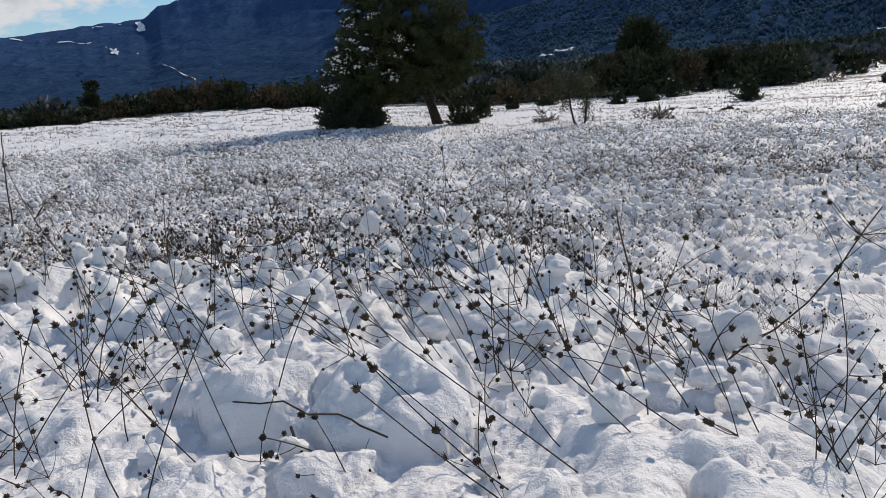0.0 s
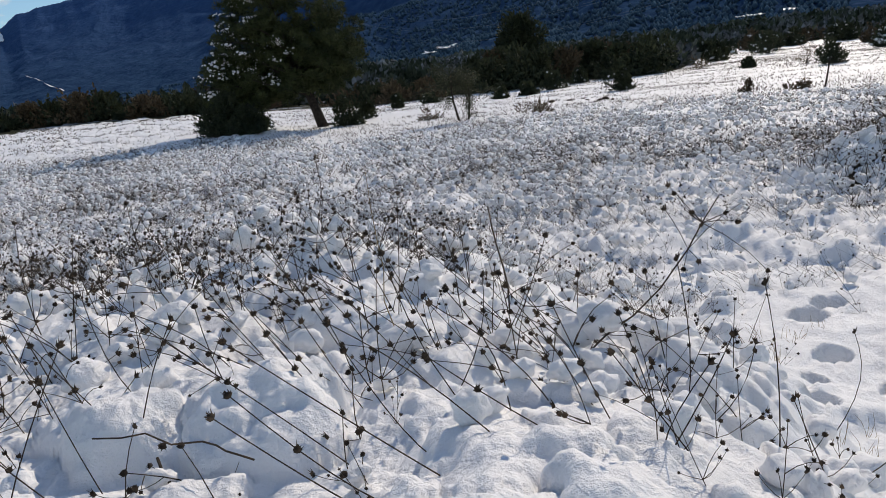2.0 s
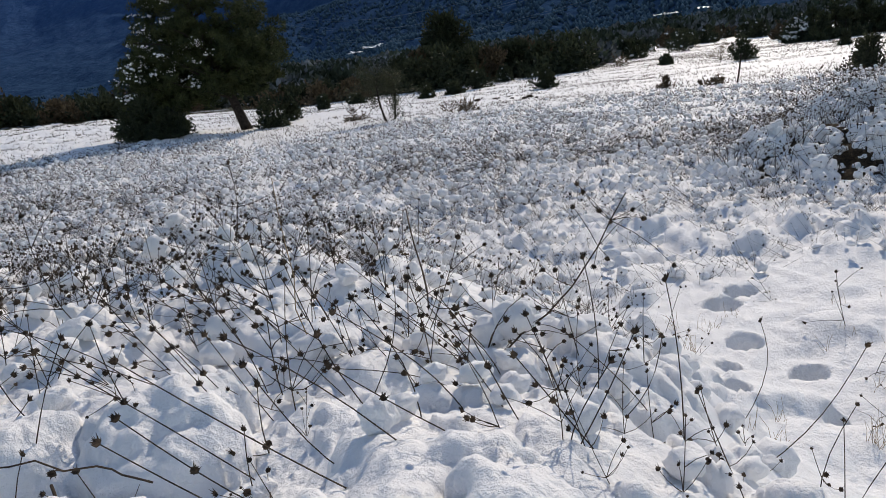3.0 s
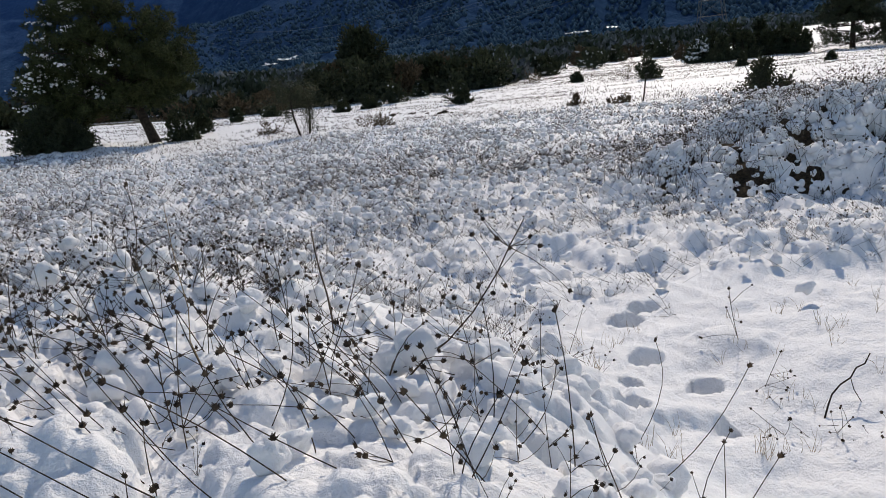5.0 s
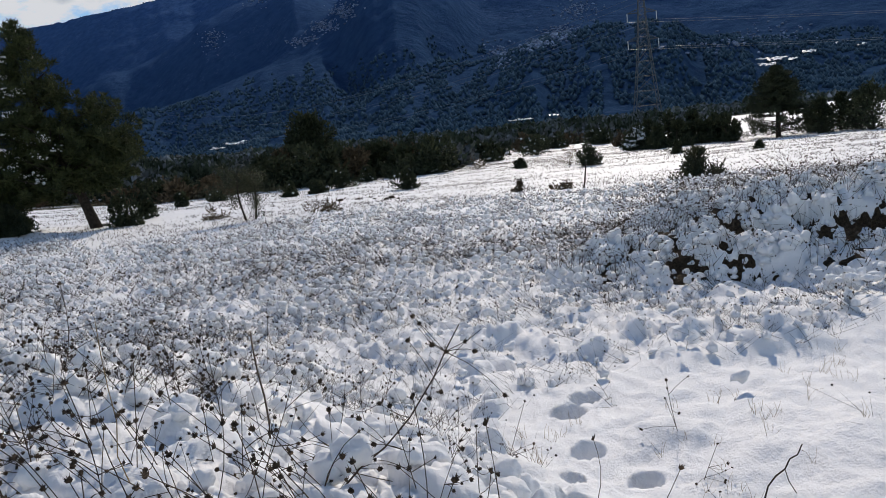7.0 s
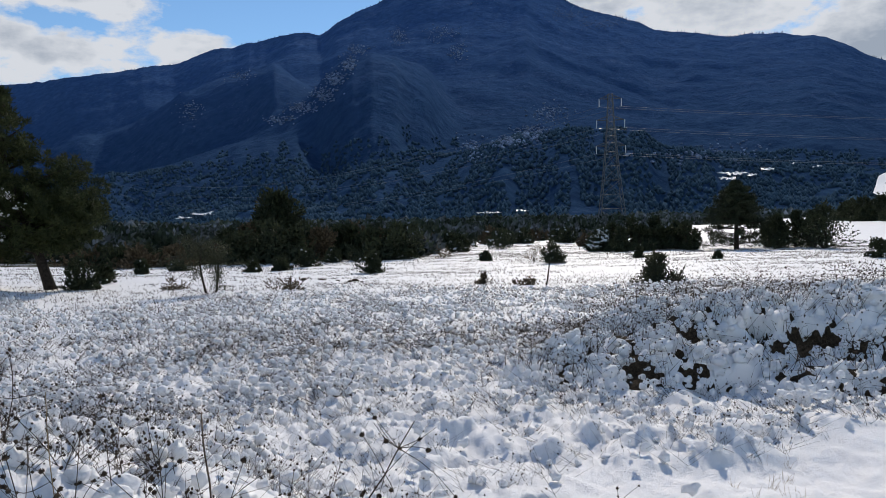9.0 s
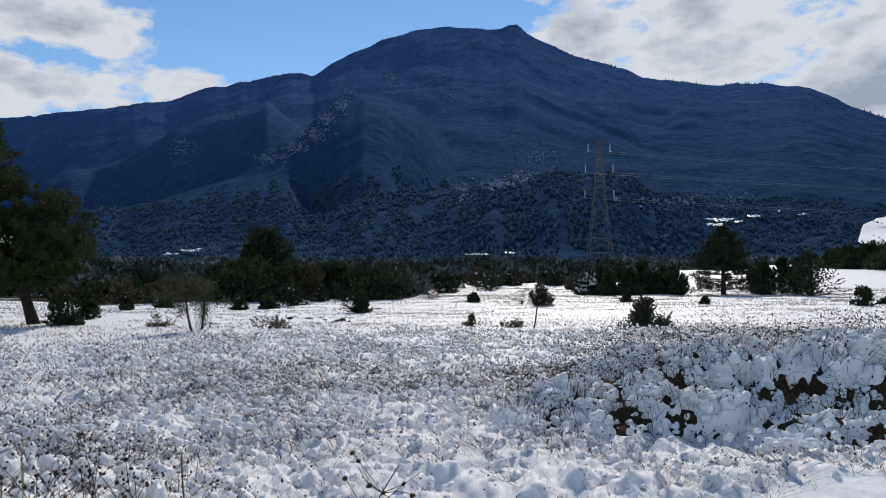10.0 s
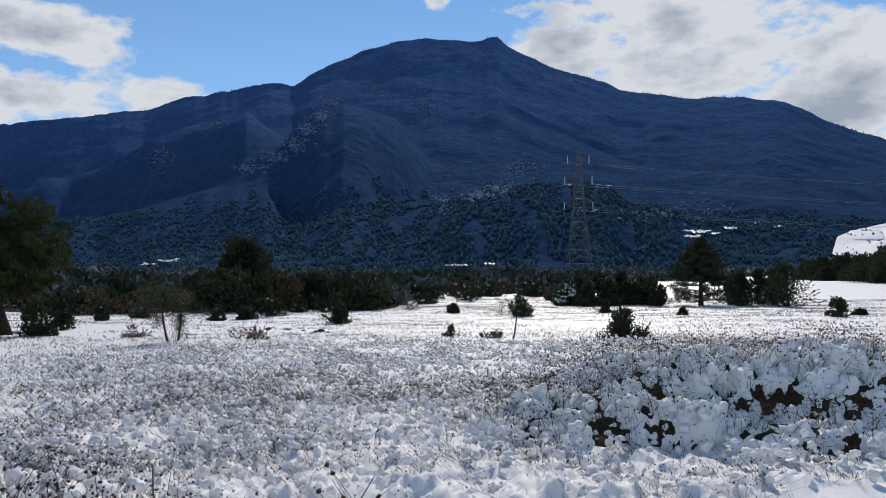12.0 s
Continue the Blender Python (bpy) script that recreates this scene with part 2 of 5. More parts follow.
# footprints and hollows in the smooth snow; hummocks over buried tufts: place, half-widths, height
HOLES = ((2.2, 2.6, 0.085, 0.065), (2.16, 2.96, 0.08, 0.07), (2.37, 3.46, 0.10, 0.07), (2.55, 3.58, 0.09, 0.05), (1.93, 2.74, 0.05, 0.05), (1.70, 2.36, 0.07, 0.06), (2.0, 2.2, 0.05, 0.04))
HUMMOCKS = ((2.74, 4.98, 0.15, 0.10, 0.08), (3.50, 4.36, 0.12, 0.10, 0.08), (3.82, 4.10, 0.20, 0.10, 0.08), (3.08, 4.30, 0.12, 0.10, 0.07), (2.30, 4.45, 0.12, 0.09, 0.08), (4.25, 3.80, 0.16, 0.10, 0.08), (2.05, 3.72, 0.11, 0.09, 0.07), (1.74, 3.10, 0.10, 0.08, 0.12), (1.78, 2.36, 0.36, 0.16, 0.07), (1.46, 2.06, 0.16, 0.12, 0.05), (2.62, 2.92, 0.30, 0.16, 0.04))


def land(x, y):
    """The lie of the land without its snow cushions."""
    r = np.hypot(x, y)
    az = np.degrees(np.arctan2(x, y))
    bank = 0.70 * smooth01((2.05 - x - 0.10 * (y - 2.5)) / 1.9) * smooth01((7.2 - y) / 4.6) * smooth01((y + 6) / 5)
    ahead = smooth01((az + 14) / 16)
    rise = (0.018 * np.clip(r - 48, 0, 270) - 0.06 * np.clip(r - 345, 0, 400)) * ahead
    leftrise = 0.022 * np.clip(r - 14, 0, 32) * (1 - smooth01((az + 18) / 24)) * smooth01((70 - np.abs(az + 20)) / 30)
    fall = -0.03 * np.clip(r - 48, 0, 420) * (1 - ahead)
    swell = 0.10 * fbm(x / 9, y / 9, 3, 5) * smooth01((r - 4) / 8)
    return bank + rise + leftrise + fall + swell


def weedy(x, y):
    """How much snow lies in cushions on weeds here: 1 in the near field, 0 on the open snow further out."""
    r = np.hypot(x, y)
    az = np.degrees(np.arctan2(x, y))
    edge = 20.0 + 2.5 * smooth01((az - 38) / 6) + 2.2 * vnoise(x / 4.0, y / 4.0, 31) + 32.0 * (1 - smooth01((az + 9) / 8))
    return smooth01((edge - r) / 5.0) * (1 - 0.97 * clear_patch(x, y))


def ground_height(x, y):
    r = np.hypot(x, y)
    w = weedy(x, y)
    fade = smooth01((48 - r) / 8)
    z = land(x, y)
    wx, wy = x + 0.10 * fbm(x * 4, y * 4, 4, 71), y + 0.10 * fbm(x * 4, y * 4, 4, 74)
    near = 1 - smooth01((r - 2.6) / 2.5)
    far = smooth01((r - 3) / 3)
    brow = np.exp(-((x - 1.0) / 0.45) ** 2) * smooth01((2.7 - y) / 0.6)
    wx, wy = wx + 0.035 * fbm(x * 15, y * 15, 3, 76), wy + 0.035 * fbm(x * 15, y * 15, 3, 78)
    cushions = (0.10 - 0.06 * far + 0.05 * brow) * pillows(wx, wy, 0.40, 11, 0.5, 0.36) + (0.055 - 0.01 * far + 0.05 * brow) * pillows(wx, wy, 0.17, 12, 0.45, 0.42) + (0.018 + 0.012 * far + 0.02 * brow) * pillows(wx, wy, 0.075, 13, 0.5, 0.5)
    crumbs = near * (0.024 * np.abs(fbm(x * 9, y * 9, 4, 18)) + 0.010 * fbm(x * 34, y * 34, 3, 20)) + (1 - near) * 0.035 * np.abs(fbm(x * 6, y * 6, 4, 18))
    z = z + w * (cushions + crumbs + 0.10 * fbm(x / 0.9, y / 0.9, 4, 14))
    z = z + fade * (0.03 * fbm(x * 2.2, y * 2.2, 4, 15) + 0.004 * vnoise(x * 16, y * 16, 16))
    close = smooth01((8 - r) / 3)
    z = z + (1 - w) * ((0.03 + 0.05 * close) * fbm(x / 0.8, y / 0.8, 4, 17) + close * (0.030 * fbm(x * 5, y * 5, 3, 19) + 0.012 * np.abs(fbm(x * 13, y * 13, 3, 24)) + 0.008 * fbm(x * 26, y * 26, 3, 21))) * smooth01((60 - r) / 20)
    for hx, hy, a, b, h in HUMMOCKS:
        q = 0.7 * fbm(x * 6, y * 6, 4, 22)
        d = np.sqrt(((x - hx) / a) ** 2 + ((y - hy) / b) ** 2) + q
        z = z + h * smooth01((1.2 - d) / 0.75)
    for hx, hy, a, b in HOLES:
        d = np.sqrt(((x - hx) / a) ** 2 + ((y - hy) / b) ** 2) + 0.25 * fbm(x * 14, y * 14, 2, 23)
        z = z - 1.5 * a * smooth01((1.15 - d) / 0.4)
    return z


def gz(x, y):
    return float(ground_height(np.array([x], float), np.array([y], float))[0])


def polar(az, r):
    return (r * math.sin(radians(az)), r * math.cos(radians(az)))


def mesh_of(name, verts, faces, mats, smooth=True):
    """A mesh from points and faces: an array of faces with equal corners, a list, or (corner indices, corners of each face)."""
    verts = np.asarray(verts, np.float32).reshape(-1, 3)
    if isinstance(faces, tuple):
        loops, sizes = faces
    elif isinstance(faces, np.ndarray):
        loops, sizes = faces.reshape(-1), np.full(len(faces), faces.shape[1])
    else:
        loops, sizes = np.array([k for f in faces for k in f]), np.array([len(f) for f in faces])
    me = bpy.data.meshes.new(name)
    me.vertices.add(len(verts))
    me.vertices.foreach_set("co", verts.reshape(-1))
    me.loops.add(len(loops))
    me.loops.foreach_set("vertex_index", np.asarray(loops, np.int32))
    me.polygons.add(len(sizes))
    me.polygons.foreach_set("loop_start", np.concatenate([[0], np.cumsum(sizes)[:-1]]).astype(np.int32))
    for m in mats if isinstance(mats, (list, tuple)) else [mats]:
        me.materials.append(m)
    me.polygons.foreach_set("use_smooth", np.full(len(sizes), bool(smooth)))
    me.update(calc_edges=True)
    return me


def thing(name, label, category, x, y, z=0.0, turn=0.0, size=1.0, group="", kind=""):
    ob = new(name)
    ob.empty_display_size = 0.1
    ob.matrix_basis = pose(x, y, z, 0, 0, turn) @ Matrix.Diagonal((size, size, size, 1))
    return tagged(ob, label, category, group, kind)


def part(name, me, parent, label=""):
    ob = new(name, me)
    ob.parent = parent
    return tagged(ob, label) if label else ob


def grid_faces(rows, cols, wrap=False):
    i = np.arange(rows - 1)[:, None] * cols
    j = np.arange(cols if wrap else cols - 1)[None, :]
    j1 = (j + 1) % cols
    return np.stack([i + j, i + j1, i + cols + j1, i + cols + j], -1).reshape(-1, 4)


class Bag:
    """Collects vertices and faces of one mesh."""

    def __init__(self):
        self.v, self.f, self.k, self.n = [], [], [], 0

    def add(self, verts, faces):
        verts = np.asarray(verts, float).reshape(-1, 3)
        self.v.append(verts)
        if isinstance(faces, np.ndarray):
            self.f.append((faces + self.n).reshape(-1))
            self.k.append(np.full(len(faces), faces.shape[1]))
        else:
            self.f.append(np.array([k for f in faces for k in f]) + self.n)
            self.k.append(np.array([len(f) for f in faces]))
        self.n += len(verts)

    def tube(self, pts, radii, sides=4):
        pts = np.asarray(pts, float)
        k = len(pts)
        d = np.gradient(pts, axis=0)
        d /= np.linalg.norm(d, axis=1)[:, None] + 1e-9
        up = np.where(np.abs(d[:, 2:3]) > 0.9, np.array([[1.0, 0, 0]]), np.array([[0, 0, 1.0]]))
        a = np.cross(d, up)
        a /= np.linalg.norm(a, axis=1)[:, None]
        b = np.cross(d, a)
        ang = np.arange(sides) * 2 * math.pi / sides
        ring = pts[:, None] + np.asarray(radii, float).reshape(-1, 1, 1) * (np.cos(ang)[None, :, None] * a[:, None] + np.sin(ang)[None, :, None] * b[:, None])
        faces = grid_faces(k, sides, True).tolist()
        faces += [list(range(sides))[::-1], list(range((k - 1) * sides, k * sides))]
        self.add(ring.reshape(-1, 3), faces)

    def blades(self, base, tip, width):
        """Slim three-sided spikes from base to tip (arrays of points)."""
        base, tip = np.asarray(base, float), np.asarray(tip, float)
        n = len(base)
        d = tip - base
        d /= np.linalg.norm(d, axis=1)[:, None] + 1e-9
        ref = rng.normal(size=(n, 3))
        a = np.cross(d, ref)
        a /= np.linalg.norm(a, axis=1)[:, None] + 1e-9
        b = np.cross(d, a)
        w = np.broadcast_to(np.asarray(width, float).reshape(-1, 1), (n, 1))
        v = np.stack([base + a * w, base - a * w * 0.5 + b * w * 0.87, base - a * w * 0.5 - b * w * 0.87, tip], 1)
        k = np.arange(n)[:, None] * 4
        f = np.concatenate([k + np.array([[0, 1, 3]]), k + np.array([[1, 2, 3]]), k + np.array([[2, 0, 3]])])
        self.add(v.reshape(-1, 3), f)

    def leaves(self, at, along, length, width):
        """Leaves bent along their midrib: two triangles each."""
        at, along = np.asarray(at, float), np.asarray(along, float)
        n = len(at)
        along = along / (np.linalg.norm(along, axis=1)[:, None] + 1e-9)
        side = np.cross(along, rng.normal(size=(n, 3)))
        side /= np.linalg.norm(side, axis=1)[:, None] + 1e-9
        nor = np.cross(along, side)
        length = np.broadcast_to(np.asarray(length, float).reshape(-1, 1), (n, 1))
        width = np.broadcast_to(np.asarray(width, float).reshape(-1, 1), (n, 1))
        mid = at + along * length * 0.45
        v = np.stack([at, mid + side * width + nor * width * 0.5, at + along * length, mid - side * width + nor * width * 0.5], 1)
        k = np.arange(n)[:, None] * 4
        f = np.concatenate([k + np.array([[0, 1, 2]]), k + np.array([[0, 2, 3]])])
        self.add(v.reshape(-1, 3), f)

    def stamps(self, template, at, size, wobble=0.0, flat=1.0):
        """One small shape set down at many points, turned and scaled at random."""
        tv, tf = template
        at = np.asarray(at, float)
        n = len(at)
        a = rng.uniform(0, 6.283, n)
        c, s_ = np.cos(a)[:, None], np.sin(a)[:, None]
        sz = np.asarray(size, float).reshape(-1, 1, 1) * rng.uniform(0.75, 1.3, (n, 1, 3)) * np.array([1, 1, flat])
        v = tv[None] * (1 + wobble * rng.normal(size=(n, len(tv), 1))) * sz
        x, y = v[:, :, 0] * c - v[:, :, 1] * s_, v[:, :, 0] * s_ + v[:, :, 1] * c
        v = np.stack([x, y, v[:, :, 2]], -1) + at[:, None]
        f = np.array(tf)[None] + (np.arange(n) * len(tv))[:, None, None]
        self.add(v.reshape(-1, 3), f.reshape(-1, len(tf[0])))

    def mesh(self, name, mats, smooth=True):
        return mesh_of(name, np.concatenate(self.v), (np.concatenate(self.f), np.concatenate(self.k)), mats, smooth)


def ico(sub):
    bm = bmesh.new()
    bmesh.ops.create_icosphere(bm, subdivisions=sub, radius=1.0)
    v = np.array([tuple(p.co) for p in bm.verts])
    f = [[q.index for q in p.verts] for p in bm.faces]
    bm.free()
    return v, f


ICO1, ICO2, ICO3 = ico(1), ico(2), ico(3)
OCTA = (np.array([(1, 0, 0), (-1, 0, 0), (0, 1, 0), (0, -1, 0), (0, 0, 1), (0, 0, -1)], float), [[0, 2, 4], [2, 1, 4], [1, 3, 4], [3, 0, 4], [2, 0, 5], [1, 2, 5], [3, 1, 5], [0, 3, 5]])

# ---- ground, one sheet to the horizon ----


def build_ground():
    front = np.radians(np.linspace(-42, 72, 680))
    back = np.radians(np.linspace(74, 318, 80)[1:-1])
    ang = np.concatenate([front, back])
    rad = [0.01, 0.06, 0.12, 0.18, 0.24, 0.3]
    while rad[-1] < 4700:
        r = rad[-1]
        rad.append(r + max(0.012, r * (0.0072 if r < 9 else 0.0105 if r < 30 else 0.02 if r < 80 else 0.045)))
    rad = np.array(rad)
    R, A = np.meshgrid(rad, ang, indexing="ij")
    X, Y = R * np.sin(A), R * np.cos(A)
    Z = ground_height(X, Y)
    rows, cols = R.shape
    v = np.stack([X, Y, Z], -1).reshape(-1, 3)
    f = grid_faces(rows, cols, True)[:, ::-1]
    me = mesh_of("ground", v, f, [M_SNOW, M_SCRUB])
    fr = np.repeat(rad[:-1], cols)
    fa = np.degrees(np.tile(ang, rows - 1))
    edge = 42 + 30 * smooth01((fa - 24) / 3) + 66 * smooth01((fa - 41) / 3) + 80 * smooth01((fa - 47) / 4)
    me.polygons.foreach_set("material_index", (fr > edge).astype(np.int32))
    tagged(new("ground", me), "snow-covered field with cushions of snow on weeds", "ground", kind="structure")


build_ground()

# ---- mountain ----
RIDGE = [(-75, 3.0), (-50, 4.0), (-34, 4.4), (-29, 4.7), (-23, 5.4), (-20.8, 5.5), (-19.8, 6.3), (-14, 7.6), (-8, 9.2), (-2.2, 10.3), (3.8, 11.4), (6.7, 11.95), (9.3, 13.0), (14.2, 14.15), (15.3, 14.4), (16.9, 14.3), (18.1, 15.2), (20.2, 16.2), (24.4, 17.7), (27, 17.85), (30.8, 17.65), (32.1, 17.85), (32.8, 17.3), (36.1, 15.7), (38.8, 14.9), (41.2, 13.8), (46.3, 12.9), (47.5, 13.0), (51.5, 12.4), (52.2, 12.2), (56, 10.1), (60, 8.4), (70, 6.0), (95, 3.0)]


# lower hills in front of the main slope: way up, depth, crest by bearing and height in degrees
HILLS = (
    (0.235, 0.13, ((12, 0.8), (15.5, 2.2), (18.4, 4.2), (21, 5.0), (25.2, 5.1), (29.3, 5.9), (31.5, 7.0), (34.6, 7.7), (39, 7.3), (44.7, 5.4), (50, 3.8), (56, 2.6), (62, 2.2))),
    (0.56, 0.19, ((3, 0.5), (8, 4.0), (12, 7.2), (14, 8.4), (16.2, 9.8), (17.6, 11.4), (19.2, 12.9), (20.6, 13.2), (22.4, 12.8), (24.4, 11.4), (26.5, 9.0), (29, 5.5), (31, 3.0), (34, 0.0))),
    (0.64, 0.13, ((-14, 0.5), (-6, 4.4), (0, 6.6), (3, 7.8), (6.5, 9.6), (9, 11.2), (12.0, 12.3), (13.5, 12.4), (15.5, 10.5), (17.5, 8.0), (20.5, 4.0), (24, 0.0))),
    (0.36, 0.17, ((-12, 0.5), (-5, 2.4), (2, 4.0), (8, 5.4), (12, 6.2), (15, 6.0), (17, 4.8), (19.5, 3.0), (22.5, 0.3))),
)


def mountain_point(az, s):
    """Place on the mountain's face: bearing in degrees, 0 at the foot, 1 on the ridge, beyond 1 the back."""
    elev = np.interp(az, [p[0] for p in RIDGE], [p[1] for p in RIDGE])
    elev = elev + 0.10 * fbm(az * 1.3, az * 0 + 3.3, 3, 41)
    far = np.interp(az, (-75, -40, -20, 0, 15, 30), (4300, 4200, 3750, 2700, 2280, 2150)) + 150 * vnoise(az / 9, az * 0 + 1.7, 42)
    r = 330 + (far - 330) * s
    left = 1 - smooth01((az + 14) / 18)
    foot = 1.5 + 2 * vnoise(az / 6, az * 0, 43) - 20 * left
    up = far * np.tan(np.radians(elev)) - foot
    t = np.clip(s, 0, 1)
    steep = 1.85 + 1.7 * (1 - smooth01((az + 4) / 16))
    h = foot + up * (0.10 * t + 0.90 * t ** steep)
    a = np.radians(az)
    x, y = r * np.sin(a), r * np.cos(a)
    wx, wy = x + 60 * fbm(x / 210, y / 210, 3, 46), y + 60 * fbm(x / 210, y / 210, 3, 47)
    for k, (c, w, crest) in enumerate(HILLS):
        rc = (330 + (far - 330) * c)
        ce = np.interp(az, [p[0] for p in crest], [p[1] for p in crest], left=-8, right=-8) + 0.5 * fbm(az / 2.2, az * 0 + k, 3, 48 + k)
        top = rc * np.tan(np.radians(ce)) + 1.5
        d = (s - c - 0.03 * fbm(az / 3.0, az * 0 + 7.7 * k, 2, 53)) / w
        hill = top - np.where(d < 0, 0.055, 0.085) * rc * d * d
        b = 9.0
        gap = np.clip((hill - h) / b, -30, 30)
        h = np.where(s <= 1, h + 0.72 * b * np.log1p(np.exp(gap)), h)
    # gullies running down the face, and broken ground
    ridged = 1 - 2.2 * np.abs(fbm(wx / 330, wy / 520, 4, 44))
    h = h + 26 * ridged * np.sin(t * math.pi) ** 0.8 * (0.25 + t)
    h = h + 7.0 * fbm(wx / 60, wy / 60, 4, 45) * smooth01(s * 8)
    h = np.where(s > 1, h - (s - 1) * 900, h)
    return x, y, h


def build_mountain():
    az = np.concatenate([np.linspace(-75, -33, 40)[:-1], np.linspace(-33, 62, 620), np.linspace(62, 95, 30)[1:]])
    s = np.concatenate([np.linspace(0, 1, 230), np.array([1.05, 1.15, 1.3])])
    S, A = np.meshgrid(s, az, indexing="ij")
    X, Y, Z = mountain_point(A, S)
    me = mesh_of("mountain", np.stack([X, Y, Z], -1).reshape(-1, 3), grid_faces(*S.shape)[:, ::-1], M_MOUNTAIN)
    tagged(new("mountain", me), "dark forested mountain tinted with distance haze, pale rock and thin snow", "mountain", kind="structure")


build_mountain()


FACE_AZ, FACE_S = np.linspace(-34, 66, 1001), np.linspace(0.002, 1, 300)
FACE = np.stack(mountain_point(*np.meshgrid(FACE_AZ, FACE_S, indexing="ij")), -1)
FACE_EL = np.degrees(np.arctan2(FACE[:, :, 2] - 1.5, np.hypot(FACE[:, :, 0], FACE[:, :, 1])))


def on_mountain(az, elev):
    """The place on the face that shows at this bearing and height in degrees."""
    i = int(np.clip(round((az + 34) * 10), 0, 1000))
    k = int(np.argmax(FACE_EL[i] >= elev))
    r = math.hypot(FACE[i, k, 0], FACE[i, k, 1])
    return np.array([r * math.sin(radians(az)), r * math.cos(radians(az)), FACE[i, k, 2]])


def drape(name, label, outline, lift=2.0, ribbon=0.0, ragged=1.1):
    """A patch or track of snow laid on the mountain's face, given by bearing and height in degrees."""
    bag = Bag()
    if ribbon:
        pts = []
        for (a0, e0), (a1, e1) in zip(outline[:-1], outline[1:]):
            for t in np.linspace(0, 1, 14, endpoint=False):
                pts.append((a0 + (a1 - a0) * t, e0 + (e1 - e0) * t + 0.05 * math.sin(len(pts) * 0.8)))
        n = len(pts)
        wid = ribbon * np.clip(fbm(np.arange(n) * 0.31, np.zeros(n) + ribbon * 90, 3, 51) * 4 + 0.7, 0.05, 2.4)
        rows = [[on_mountain(a, e + d * w) for d in (0.5, -0.5)] for (a, e), w in zip(pts, wid)]
        v = np.array(rows).reshape(-1, 3)
        bag.add(v * 0.997 + np.array([0, 0, lift]), grid_faces(n, 2))
    else:
        a = np.linspace(0, 2 * math.pi, 48, endpoint=False)
        rows = []
        if len(outline) > 2:
            ring = np.array(outline, float)
            side = np.concatenate([ring, ring[:1]])
            at = np.linspace(0, len(ring), 48, endpoint=False)
            ra, re = (np.interp(at, np.arange(len(side)), side[:, k]) for k in (0, 1))
            re = re + 0.06 * fbm(at * 1.3, at * 0, 3, 54)
            (ca, ce) = ring.mean(0)
            for q in (0.02, 0.35, 0.7, 1.0):
                rows.append([on_mountain(ca + q * (u - ca), ce + q * (w - ce)) for u, w in zip(ra, re)])
        else:
            (ca, ce), (wa, we) = outline
            for q in (0.02, 0.35, 0.7, 1.0):
                wob = 1 + ragged * fbm(np.cos(a) * 1.7 + ca, np.sin(a) * 1.7 + ce, 3, 52)
                rows.append([on_mountain(ca + wa * q * wb * math.cos(t), ce + we * q * wb * math.sin(t)) for t, wb in zip(a, wob)])
        bag.add(np.array(rows).reshape(-1, 3) * 0.997 + np.array([0, 0, lift]), grid_faces(4, 48, True))
    tagged(new(name, bag.mesh(name, M_SNOW)), label, "snow patch", kind="structure")


drape("snow_track", "snowy track across the distant hillside", [(-29.2, 4.55), (-26.3, 4.3), (-23.6, 4.0), (-22.9, 3.3)], 1.0, 0.035)
drape("snow_track", "snowy track across the distant hillside", [(-21.5, 3.3), (-19.9, 2.5), (-17.8, 1.2)], 1.0, 0.045)
drape("snow_track", "snowy track across the distant hillside", [(-24.0, 5.05), (-22.0, 5.25)], 1.0, 0.03)
for c, w in (((-21.0, 5.0), (0.25, 0.28)), ((-22.9, 3.5), (0.25, 0.18)), ((46.4, 3.35), (0.7, 0.10)), ((48.6, 3.55), (0.35, 0.12)), ((8.6, 1.35), (0.8, 0.09)), ((7.0, 1.1), (0.5, 0.06)), ((46.0, 3.0), (0.5, 0.07)), ((47.6, 3.2), (0.3, 0.07)), ((51.6, 3.6), (0.25, 0.05)), ((50.2, 3.9), (0.2, 0.04)), ((29.3, 0.95), (0.7, 0.035)), ((31.4, 1.05), (0.45, 0.03))):
    drape("snow_clearing", "snow-covered clearing on the distant slope", (c, w))

drape("snow_clearing", "snow-covered sloping field in the distance", ((54.9, 1.5), (55.2, 2.65), (56.3, 3.15), (57.9, 3.55), (63, 3.8), (63, 1.2), (56.4, 1.05)), lift=3.0)


